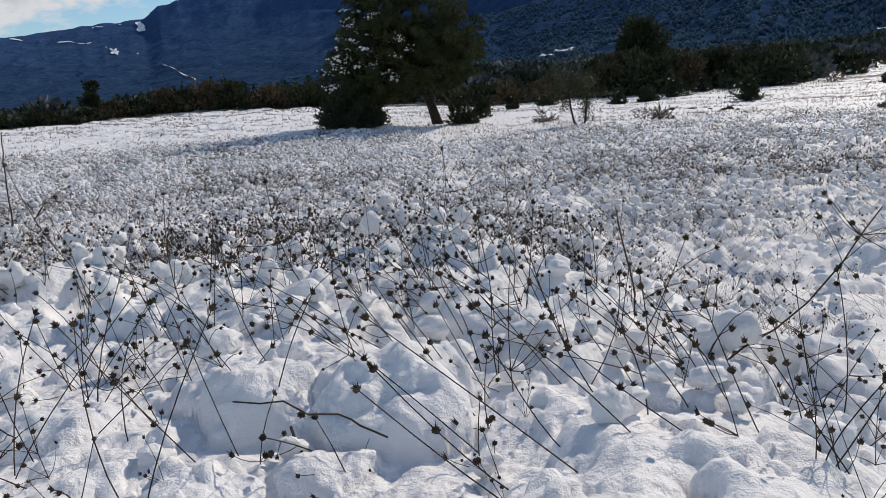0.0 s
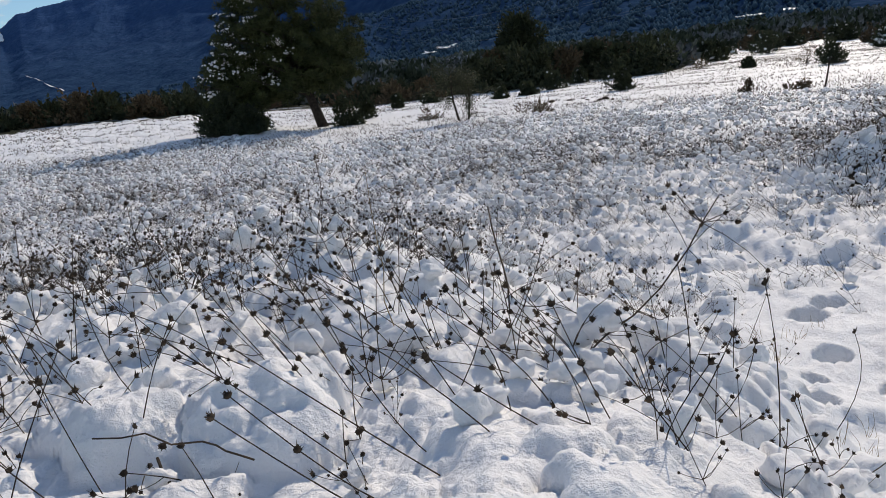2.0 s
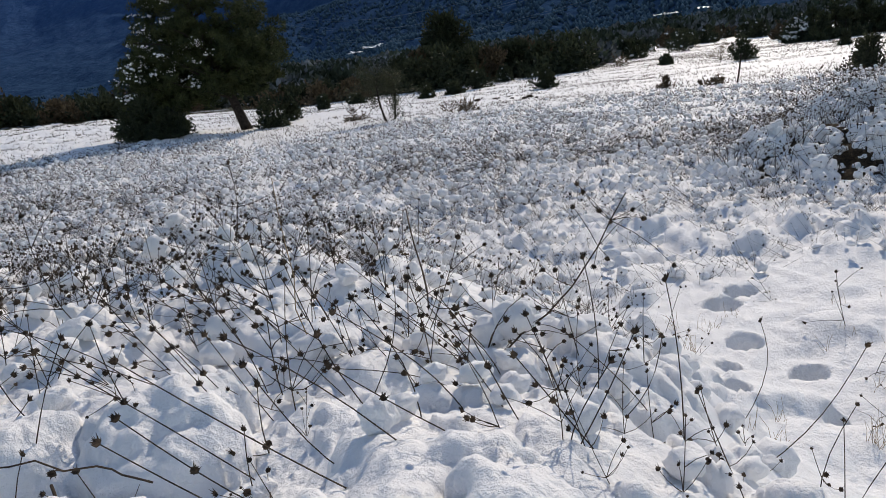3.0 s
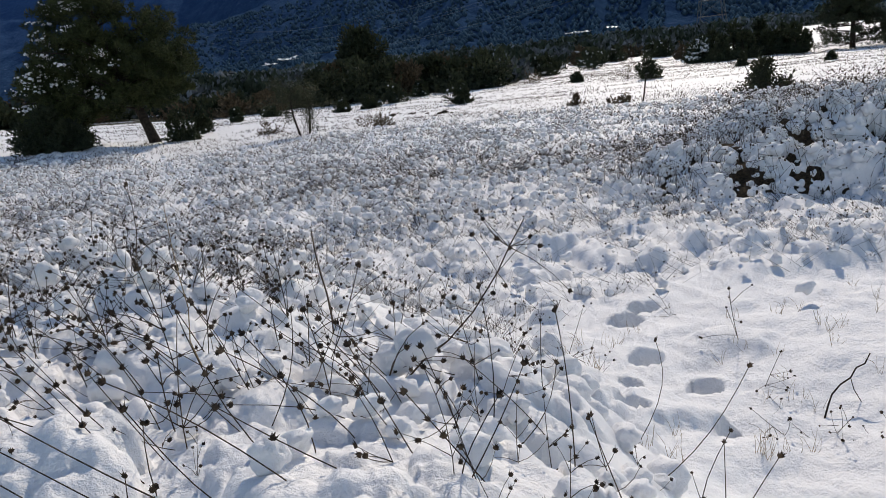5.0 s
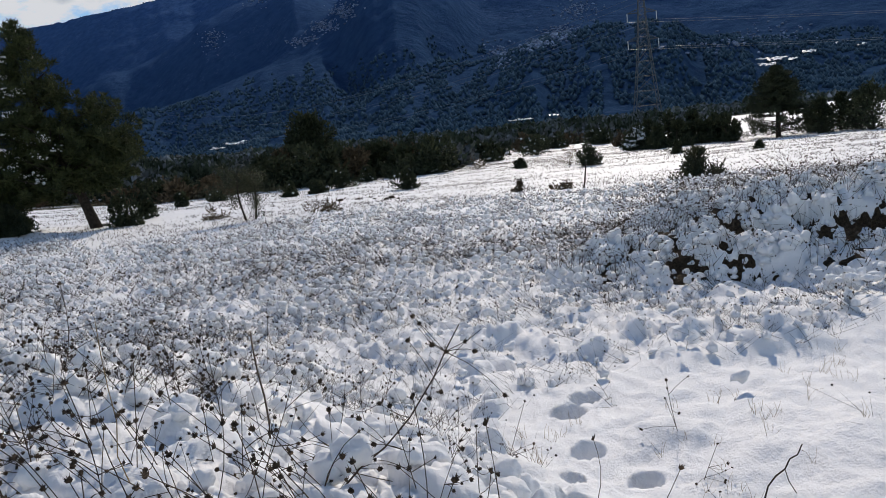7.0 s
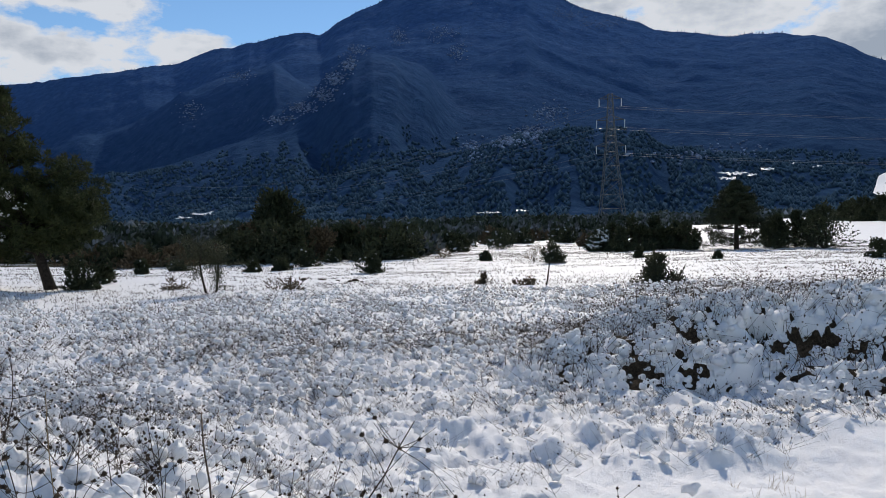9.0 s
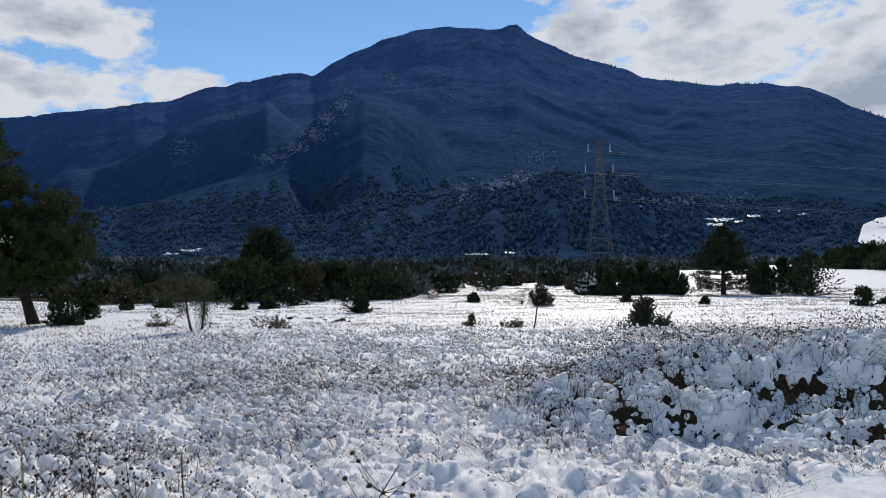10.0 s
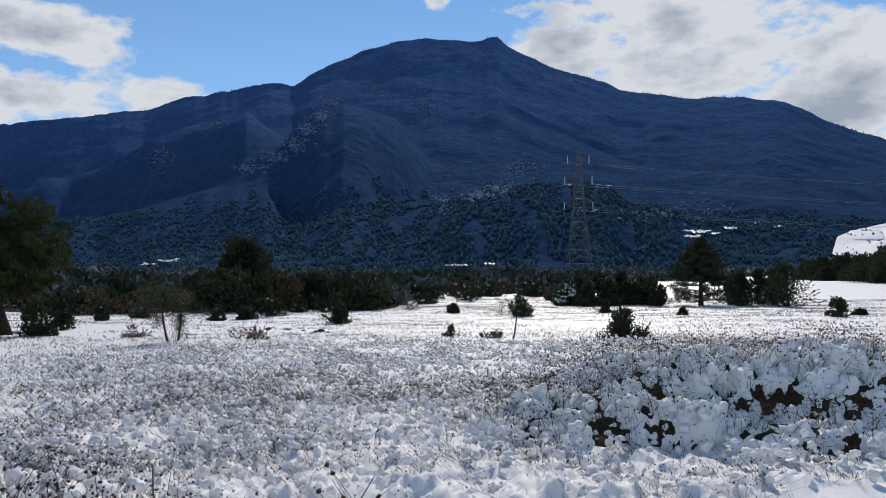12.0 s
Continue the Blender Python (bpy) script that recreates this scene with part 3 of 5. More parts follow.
def rock_outcrops():
    """Pale crags and scree on the mountain's face: bearing, height, half-widths in degrees."""
    bag = Bag()
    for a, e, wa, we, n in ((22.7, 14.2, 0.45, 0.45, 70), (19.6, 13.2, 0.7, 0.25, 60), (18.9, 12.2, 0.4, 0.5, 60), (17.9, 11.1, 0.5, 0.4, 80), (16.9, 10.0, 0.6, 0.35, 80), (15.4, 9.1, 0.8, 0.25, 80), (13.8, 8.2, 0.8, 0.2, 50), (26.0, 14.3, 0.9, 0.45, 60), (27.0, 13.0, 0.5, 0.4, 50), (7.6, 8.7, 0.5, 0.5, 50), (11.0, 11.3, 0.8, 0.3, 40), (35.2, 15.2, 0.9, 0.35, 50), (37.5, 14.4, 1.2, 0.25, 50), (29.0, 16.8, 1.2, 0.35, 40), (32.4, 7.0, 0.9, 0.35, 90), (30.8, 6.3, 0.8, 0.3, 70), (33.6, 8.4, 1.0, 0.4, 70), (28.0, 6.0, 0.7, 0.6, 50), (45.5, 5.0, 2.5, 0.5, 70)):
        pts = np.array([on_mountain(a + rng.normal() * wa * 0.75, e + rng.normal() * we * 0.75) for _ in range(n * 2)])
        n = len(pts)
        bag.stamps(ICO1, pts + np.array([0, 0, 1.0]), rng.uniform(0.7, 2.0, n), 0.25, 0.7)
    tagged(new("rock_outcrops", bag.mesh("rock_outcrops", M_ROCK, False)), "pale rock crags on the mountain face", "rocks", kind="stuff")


# pale rock with the mountain's haze blue mixed into its colour
M_ROCK = material("hazy_pale_rock", (0.16, 0.22, 0.34), (0.30, 0.36, 0.48), 0.2, 0.95, 0.5, 0.6, 0.0, distance=1.0, random_tint=0.3, island=True)
rock_outcrops()


def build_far_woods():
    """Scrub between the field and the mountain's foot, forest on the lower slopes, trees along the ridge."""
    bag = Bag()
    n = 11000
    az = rng.uniform(-33, 62, n)
    r = 46 + 300 * rng.uniform(0, 1, n) ** 1.25
    start = 47 + 24 * smooth01((az - 24) / 3) + 62 * smooth01((az - 41) / 3) + 76 * smooth01((az - 47) / 4)
    gap = vnoise(az * 0.9, r / 30, 61) + 0.25
    keep = (r > start) & (gap > -0.35)
    az, r = az[keep], r[keep]
    x, y = r * np.sin(np.radians(az)), r * np.cos(np.radians(az))
    z = ground_height(x, y)
    size = rng.uniform(0.3, 1.35, len(x)) * (0.65 + r / 260) * (0.75 + 0.5 * smooth01(0.5 + vnoise(az * 0.7, r / 25, 63)))
    close = r < 150
    for k in range(3):
        off = rng.normal(size=(len(x), 3)) * size[:, None] * np.array([0.55, 0.55, 0.2])
        q = np.stack([x, y, z + size * 0.42], -1) + off
        bag.stamps(OCTA, q[~close], (size * rng.uniform(0.3, 0.6, len(x)))[~close], 0.25, 0.85)
    xc, yc, zc, sc = x[close], y[close], z[close], size[close]
    for k in range(34):
        d = rng.normal(size=(len(xc), 3))
        d /= np.linalg.norm(d, axis=1)[:, None]
        q = np.stack([xc, yc, zc + sc * 0.35], -1) + d * sc[:, None] * np.array([1.0, 1.0, 0.75]) * rng.uniform(0.3, 1.0, (len(xc), 1))
        bag.leaves(q, d + np.array([0, 0, 0.6]), sc * rng.uniform(0.32, 0.6, len(xc)), sc * 0.19)
    tagged(new("far_scrub", bag.mesh("far_scrub", M_FARSCRUB, False)), "dark evergreen scrub between field and mountain", "scrub", kind="stuff")
    wood = Bag()
    n = 34000
    az = rng.uniform(-33, 62, n)
    s = rng.uniform(0, 1, n) ** 1.5 * 0.34
    keep = vnoise(az * 1.1, s * 34, 64) > -0.55 + 0.5 * s
    az, s = az[keep], s[keep]
    n = len(az)
    x, y, z = mountain_point(az, s)
    low = z < 95 + 25 * vnoise(az * 1.5, az * 0, 65)
    x, y, z, s, n = x[low], y[low], z[low], s[low], int(low.sum())
    size = rng.uniform(1.0, 2.1, n) * (0.8 + 0.9 * s)
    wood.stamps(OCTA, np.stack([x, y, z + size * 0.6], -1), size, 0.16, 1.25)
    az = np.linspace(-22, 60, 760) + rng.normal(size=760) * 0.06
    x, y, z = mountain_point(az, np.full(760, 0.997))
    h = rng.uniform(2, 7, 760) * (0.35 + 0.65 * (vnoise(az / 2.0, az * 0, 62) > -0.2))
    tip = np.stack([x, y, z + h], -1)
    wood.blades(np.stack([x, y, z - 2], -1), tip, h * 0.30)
    tagged(new("mountain_forest", wood.mesh("mountain_forest", M_FARWOOD)), "dark conifer forest on the mountain slopes, tinted with blue haze", "forest", kind="stuff")


M_FARSCRUB = material("far_scrub_leaf", (0.022, 0.032, 0.020), (0.075, 0.085, 0.06), 0.9, 0.9, 0.6, 3.0, 0.0, c3=(0.20, 0.21, 0.23), scale3=0.35, distance=0.3, random_tint=0.4, island=True)
# leaf colour carries painted blue haze to match the slope behind
M_FARWOOD = material("hazy_far_wood_leaf", (0.030, 0.060, 0.094), (0.056, 0.100, 0.146), 0.12, 0.95, 0.6, 0.5, 0.0, distance=1.5, random_tint=0.22, island=True)
build_far_woods()

# ---- trees and shrubs ----


def needle_crown(bag, centres, radius, count, length, width, out=None):
    """Tufts of needles scattered through small clumps."""
    for c, rr in zip(centres, radius):
        d = rng.normal(size=(count, 3))
        d /= np.linalg.norm(d, axis=1)[:, None]
        at = c + d * rr * rng.uniform(0.35, 1.0, (count, 1)) * np.array([1, 1, 0.8])
        way = d + np.array([0, 0, 0.5]) + rng.normal(size=(count, 3)) * 0.35
        way /= np.linalg.norm(way, axis=1)[:, None]
        bag.blades(at, at + way * length * rng.uniform(0.6, 1.2, (count, 1)), width)


def limb(bag, a, b, r0, r1, bend=0.08, sides=6, steps=6):
    t = np.linspace(0, 1, steps)[:, None]
    a, b = np.array(a, float), np.array(b, float)
    pts = a + (b - a) * t + rng.normal(size=3) * bend * np.linalg.norm(b - a) * np.sin(t * math.pi)
    bag.tube(pts, r0 + (r1 - r0) * t[:, 0], sides)
    return pts


def snow_pads(bag, at, size):
    for p, s in zip(at, size):
        v = ICO1[0] * np.array([s * rng.uniform(0.7, 1.4), s * rng.uniform(0.7, 1.4), s * rng.uniform(0.6, 0.95)])
        v = v * (1 + 0.18 * rng.normal(size=(len(v), 1)))
        bag.add(v + p, ICO1[1])


def build_pine():
    """The big pine: a leaning trunk, a tall dark crown with snow on its shaded side and a lower bright lobe."""
    x, y = polar(-1.35, 24.0)
    ob = thing("pine_tree", "dark green pine with snow on its outer branches", "tree", x, y, gz(x, y) - 0.05)
    tr = Bag()
    tpts = np.array([(0.25, 0, -0.1), (0.12, 0, 0.4), (-0.05, 0.05, 1.0), (-0.35, 0.1, 2.0), (-0.75, 0.1, 3.2), (-0.95, 0.1, 4.4), (-1.0, 0.1, 5.4)])
    tr.tube(tpts, [0.19, 0.15, 0.13, 0.12, 0.09, 0.06, 0.02], 10)
    # crown masses: x, y, z, radii
    masses = ((-1.0, 0.1, 4.5, 0.62, 0.8, 1.0), (-1.15, 0, 3.5, 1.12, 1.1, 0.95), (-1.6, 0, 2.5, 1.2, 1.2, 0.95), (-2.0, 0, 1.5, 1.1, 1.1, 0.85), (-2.15, -0.1, 0.65, 0.95, 1.0, 0.65), (0.5, 0, 2.6, 1.15, 1.2, 1.0), (0.75, -0.1, 1.9, 0.95, 1.1, 0.75), (-0.5, 0.2, 2.0, 1.4, 1.3, 0.9), (-0.6, 0, 1.35, 1.0, 1.0, 0.45), (0.45, 0, 1.45, 0.85, 0.9, 0.42), (-1.05, 0, 5.15, 0.3, 0.35, 0.45))
    cr, sn, lb = Bag(), Bag(), tr
    for mx, my, mz, rx, ry, rz in masses:
        n = int(46 * (rx * ry * rz) ** 0.66)
        mid, rad = np.array([mx, my, mz]), np.array([rx, ry, rz])
        d = rng.normal(size=(n, 3)) + np.array([0, 0, 0.25])
        d /= np.linalg.norm(d, axis=1)[:, None]
        for j, e in enumerate(d):
            # a bough: tufts along its outer half, the tip turned up
            tip = mid + e * rad * rng.uniform(0.8, 1.22)
            root = mid + e * rad * 0.35
            if tip[2] < 0.2:
                continue
            t = np.array([0.35, 0.55, 0.72, 0.86, 1.0])
            c = root + (tip - root) * t[:, None] + rng.normal(size=(5, 3)) * 0.09 * np.array([1, 1, 0.6]) + np.array([0, 0, 0.14]) * (t ** 3)[:, None]
            needle_crown(cr, c, np.array([0.24, 0.22, 0.18, 0.14, 0.09]) * rng.uniform(0.8, 1.2), 38, 0.13, 0.015)
            if j % 5 == 0 and tip[2] > 1.6:
                k = np.array([np.interp(tip[2] - rng.uniform(0.3, 0.7), tpts[:, 2], tpts[:, q]) for q in range(3)])
                limb(lb, k, tip, 0.035, 0.008, 0.06, 4, 4)
            if e[0] < 0.25 and e[1] < 0.35 and mx < 0.2 and tip[2] > 1.1 and rng.uniform() < (0.8 if e[0] < -0.3 else 0.35):
                m = int(rng.integers(9, 20))
                u = rng.uniform(0.45, 1.0, (m, 1))
                q = root + (tip - root) * u + np.array([0, 0, 0.14]) * u ** 3 + rng.normal(size=(m, 3)) * np.array([0.09, 0.07, 0.025]) + np.array([-0.02, -0.06, 0.10])
                snow_pads(sn, q, rng.uniform(0.018, 0.05, m))
    part("trunk", tr.mesh("trunk", M_BARK), ob, "brown leaning trunk with bare limbs")
    part("crown", cr.mesh("crown", M_NEEDLE, False), ob)
    tagged(part("snow_load", sn.mesh("snow_load", M_SNOW), ob, "patches of white snow on the twigs"), kind="stuff")


build_pine()


def shrub_thing(name, label, category, az, r, w, h, leaf, dens=1.0, lobes=9, size=0.05, stems=5, foot=0.0, snow=0.0, group="", trunk_h=0.0, cone=False):
    """A shrub: stems from the ground, and a crown of leaves in uneven lobes."""
    w = w * 1.25
    size = size if r < 39 else size * 1.65
    x, y = polar(az, r)
    ob = thing(name, label, category, x, y, gz(x, y) - 0.03, group=group)
    wood, crown, pads = Bag(), Bag(), Bag()
    cs = []
    for k in range(lobes):
        if cone:
            t = (k + rng.uniform(0, 1)) / lobes
            q = 0.42 * w * (1 - t) ** 0.8
            a = rng.uniform(0, 6.28)
            cs.append((q * 0.55 * math.cos(a), q * 0.55 * math.sin(a), trunk_h + (h - trunk_h) * (0.08 + 0.86 * t), max(0.10 * w, q * 0.75)))
        else:
            t = rng.uniform(0, 1) if k > 3 or trunk_h else 0.04 * k
            a, q = rng.uniform(0, 6.28), rng.uniform(0.1, 0.38) * w * (1 - 0.75 * t)
            zz = trunk_h + (h - trunk_h) * (0.06 + 0.74 * t)
            cs.append((q * math.cos(a), q * math.sin(a), zz, w * rng.uniform(0.14, 0.26) * (1 - 0.35 * t)))
    for cx, cy, cz, cr in cs:
        n = int(dens * (340 if r < 39 else 120))
        d = rng.normal(size=(n, 3))
        d /= np.linalg.norm(d, axis=1)[:, None]
        zr = min(cr, (h - trunk_h) * 0.34) if not cone else cr * 1.1
        at = np.array([cx, cy, cz]) + d * np.array([cr, cr, zr]) * rng.uniform(0.25, 1.08, (n, 1)) ** 0.7
        at = at[(at[:, 2] > 0.03 + trunk_h * 0.8)]
        crown.leaves(at, d[:len(at)] + np.array([0, 0, 0.7]) + rng.normal(size=(len(at), 3)) * 0.5, size * rng.uniform(0.7, 1.5, len(at)), size * 0.32)
        for k in range(7):
            e = d[k] * np.array([1, 1, 0.6]) + np.array([0, 0, rng.uniform(0.2, 1.0)])
            root = np.array([cx, cy, cz]) + d[k] * np.array([cr, cr, zr]) * 0.7
            m = 26 if r < 39 else 13
            q = root + e * rng.uniform(0, 1, (m, 1)) * rng.uniform(0.35, 0.8) * cr
            crown.leaves(q[q[:, 2] > 0.02], rng.normal(size=(m, 3))[q[:, 2] > 0.02] * 0.6 + e, size * 0.9, size * 0.28)
        limb(wood, (rng.normal() * 0.05 * w + foot, rng.normal() * 0.05 * w, -0.05), (cx, cy, cz), 0.012 + 0.012 * h, 0.004, 0.1, 5, 5)
        if snow > 0:
            top = at[at[:, 2] > cz + 0.2 * zr][: int(40 * snow)]
            snow_pads(pads, top, rng.uniform(0.5, 1.2, len(top)) * size * 0.7)
    part("stem", wood.mesh("stem", M_BARK), ob)
    part("crown", crown.mesh("crown", leaf, False), ob)
    if pads.n:
        tagged(part("snow_load", pads.mesh("snow_load", M_SNOW), ob, "white snow caught in the twigs"), kind="stuff")
    return ob


def bearing(px):
    return 28.0 + math.degrees(math.atan((px - 784) / 1358.0))


# young oak with two thin trunks
def build_sapling():
    x, y = polar(9.55, 20.8)
    ob = thing("sapling", "young twin-stemmed oak with withered leaves", "tree", x, y, gz(x, y) - 0.04)
    crown = Bag()
    for bx, tip, in ((-0.12, (-0.22, 0.0, 1.25)), (0.10, (0.16, 0.05, 1.15))):
        bag = Bag()
        spine = limb(bag, (bx, 0, -0.05), tip, 0.034, 0.010, 0.05, 6, 8)
        part("trunk", bag.mesh("trunk", M_BARK), ob)
        for k in range(13):
            a = spine[int(rng.integers(3, 8))]
            d = rng.normal(size=3) * np.array([0.30, 0.30, 0.16]) + np.array([0, 0, 0.14])
            twig = Bag()
            limb(twig, a, a + d, 0.010, 0.004, 0.1, 4, 4)
            part("branch", twig.mesh("branch", M_BARK), ob)
            n = 170
            q = a + d * rng.uniform(0.3, 1.1, (n, 1)) + rng.normal(size=(n, 3)) * 0.09
            crown.leaves(q, rng.normal(size=(n, 3)) + np.array([0, 0, 0.3]), rng.uniform(0.03, 0.06, n), 0.014)
    n = 60
    q = np.array([0.3, 0.0, 0.18]) + rng.normal(size=(n, 3)) * np.array([0.09, 0.09, 0.1])
    crown.leaves(q, rng.normal(size=(n, 3)), 0.05, 0.016)
    part("crown", crown.mesh("crown", M_LEAF, False), ob, "thin crown of olive-brown leaves")


build_sapling()
# the dark leafy bush in the open snow
shrub_thing("evergreen_bush", "dark green leafy bush in open snow", "bush", 41.9, 20.6, 1.1, 0.85, M_LEAF, 0.8, 15, 0.06)
# low junipers in front of the thicket: bearing, distance, width, height
for a, r, w, h in ((12.2, 33.0, 0.75, 0.75), (14.0, 33.5, 0.9, 0.75), (15.9, 36.0, 1.2, 0.85), (20.7, 29.5, 1.1, 1.0), (2.3, 26.5, 0.85, 0.65), (0.95, 23.6, 0.95, 0.95), (29.1, 37.0, 0.6, 0.6), (34.2, 34.0, 1.2, 1.05), (40.3, 38.0, 0.5, 0.7), (55.4, 36.0, 0.9, 0.8), (56.7, 38.0, 0.6, 0.3), (45.6, 36.0, 0.45, 0.35), (27.0, 52.0, 1.3, 0.7), (30.3, 55.0, 1.8, 1.5), (7.0, 36.0, 1.0, 0.6), (4.6, 34.0, 0.8, 0.7), (17.8, 40.0, 1.0, 0.8), (22.6, 41.0, 0.9, 0.6)):
    shrub_thing("juniper_bush", "low dark juniper bush standing in snow", "bush", a, r, w, h, M_JUNIPER, 0.6, 11, 0.075, snow=0.04, group="low junipers")
# dry twiggy bushes
for a, r, w, h in ((14.6, 21.0, 1.0, 0.55), (29.3, 21.5, 0.5, 0.4), (32.4, 20.5, 0.65, 0.5), (32.9, 36.0, 1.6, 1.0), (26.0, 40.0, 1.2, 0.7), (6.9, 23.0, 0.7, 0.35)):
    shrub_thing("dry_bush", "brown leafless twiggy bush in snow", "bush", a, r, w, h, M_BROWN, 0.35, 6, 0.04, group="dry bushes")
# the thicket along the field's far edge: bearing, distance, width, height
for k in range(34):
    a = 1.5 + 22.0 * (k + rng.uniform(-0.3, 0.3)) / 34
    r = 40.5 + rng.uniform(0, 8)
    shrub_thing("thicket_bush", "tall dark evergreen bush in the thicket", "bush", a, r, rng.uniform(1.6, 3.0), (0.6 + 0.7 * rng.uniform() if a < 10.5 else 1.7 + 0.7 * rng.uniform()), M_JUNIPER if k % 4 else M_BROWN, 1.3, 10, 0.12, group="thicket")
for k in range(22):
    a = -31 + 27 * (k + rng.uniform(-0.3, 0.3)) / 22
    shrub_thing("hedge_bush", "dark scrubby bush along the field edge", "bush", a, 43 + rng.uniform(0, 7), rng.uniform(1.6, 3.0), rng.uniform(0.4, 0.9) if a < -21 else rng.uniform(0.8, 1.6), M_JUNIPER if k % 3 else M_BROWN, 1.4, 10, 0.12, group="field edge bushes")
for k in range(9):
    shrub_thing("thicket_bush", "rounded dark evergreen bush behind the open snow", "bush", 37.5 + 0.75 * k + rng.uniform(-0.2, 0.2), 47 + rng.uniform(0, 4), rng.uniform(1.3, 2.2), rng.uniform(1.5, 2.3), M_JUNIPER, 1.3, 10, 0.11, snow=0.5 if k == 0 else 0.0, group="thicket")
for k in range(10):
    shrub_thing("scrub_bush", "dark low bush among patches of snow", "bush", 25.0 + 13 * (k + rng.uniform(-0.4, 0.4)) / 10, 56 + rng.uniform(0, 16), rng.uniform(1.6, 3.0), rng.uniform(0.9, 1.7), M_JUNIPER if k % 3 else M_BROWN, 1.2, 9, 0.12, snow=0.05, group="scrub at the field edge")
for a, r, w, h in ((-7.4, 23.6, 2.0, 1.3), (-6.2, 23.2, 1.2, 0.9)):
    shrub_thing("juniper_bush", "dark spreading bush beneath the big pine", "bush", a, r, w, h, M_JUNIPER, 2.0, 12, 0.08, group="bushes under the pine")
# taller trees
shrub_thing("evergreen_tree", "tall dark evergreen tree behind the thicket", "tree", 14.1, 58.0, 5.6, 4.9, M_JUNIPER, 4.0, 24, 0.15)
shrub_thing("evergreen_tree", "dark round evergreen tree at the field edge", "tree", -24.6, 52.0, 2.6, 2.6, M_JUNIPER, 2.5, 9, 0.1)


def build_flat_pine():
    x, y = polar(46.75, 50.0)
    ob = thing("pine_tree", "dark pine with open tiers and bare trunk", "tree", x, y, gz(x, y) - 0.05)
    wood, crown = Bag(), Bag()
    wood.tube([(0, 0, -0.1), (0.02, 0, 1.0), (0, 0, 2.4), (0.03, 0, 4.0)], [0.16, 0.13, 0.09, 0.02], 8)
    for k in range(12):
        t = k / 11
        z = 0.42 + 3.5 * t
        reach = 1.72 * (1 - t ** 2.2) ** 0.6 + 0.12
        for a in rng.uniform(0, 6.28, 9 if t < 0.35 else 17):
            q = reach * rng.uniform(0.7, 1.08)
            end = np.array([q * math.cos(a), q * math.sin(a), z + rng.normal() * 0.10])
            limb(wood, (0, 0, z - 0.12), end, 0.022, 0.007, 0.04, 4, 3)
            u = (np.array([0.55, 0.8, 1.0]) if t < 0.35 else np.array([0.2, 0.45, 0.65, 0.85, 1.0]))[:, None]
            c = np.array([0, 0, z]) + (end - np.array([0, 0, z])) * u + rng.normal(size=(len(u), 3)) * np.array([0.08, 0.08, 0.04])
            needle_crown(crown, c, np.full(len(u), 0.17), 34, 0.15, 0.022)
    part("trunk", wood.mesh("trunk", M_BARK), ob)
    part("crown", crown.mesh("crown", M_JUNIPER, False), ob)


build_flat_pine()
for px, r, w, h in ((1300, 52.0, 1.8, 1.7), (1315, 50.0, 1.7, 2.0), (1347, 51.0, 1.7, 2.2), (1376, 50.5, 1.9, 2.1), (1394, 49.0, 2.9, 2.45)):
    shrub_thing("young_conifer", "dark cone-shaped young conifer in snow", "tree", bearing(px), r, w, h, M_JUNIPER, 1.6, 12, 0.08, cone=True, group="young conifers")

for px, r, w, h in ((1432, 150.0, 5.0, 3.4), (1452, 146.0, 5.5, 4.2), (1478, 152.0, 5.0, 3.6), (1500, 148.0, 6.0, 4.2), (1528, 142.0, 6.0, 4.6), (1552, 126.0, 6.0, 5.2), (1578, 120.0, 6.0, 5.6), (1462, 139.0, 4.0, 2.6), (1515, 134.0, 4.5, 2.8)):
    shrub_thing("scrub_bush", "dark rounded bush below the distant field", "bush", bearing(px), r, w, h, M_JUNIPER, 2.2, 13, 0.22, group="bushes below the far field")

# ---- dried weeds ----


def head_mesh(k):
    """A withered flower head: a rough knob in a star of spiny bracts."""
    bag = Bag()
    v = ICO1[0] * np.array([0.0072, 0.0070, 0.0054]) * (1 + 0.16 * rng.normal(size=(len(ICO1[0]), 1)))
    bag.add(v, ICO1[1])
    n = 6 + k
    a = np.linspace(0, 6.283, n, endpoint=False) + rng.uniform(-0.2, 0.2, n)
    d = np.stack([np.cos(a), np.sin(a), rng.uniform(-0.1, 1.3, n)], -1)
    bag.blades(d * 0.004 + np.array([0, 0, -0.003]), d * rng.uniform(0.0055, 0.0125, (n, 1)), 0.0015)
    t = rng.normal(size=(8, 3)) * np.array([0.35, 0.35, 0.1]) + np.array([0, 0, 1])
    bag.blades(t * 0.003, t * 0.0095, 0.0014)
    return bag.mesh("flower_head", M_HEAD, False)


HEADS = [head_mesh(k) for k in range(4)]


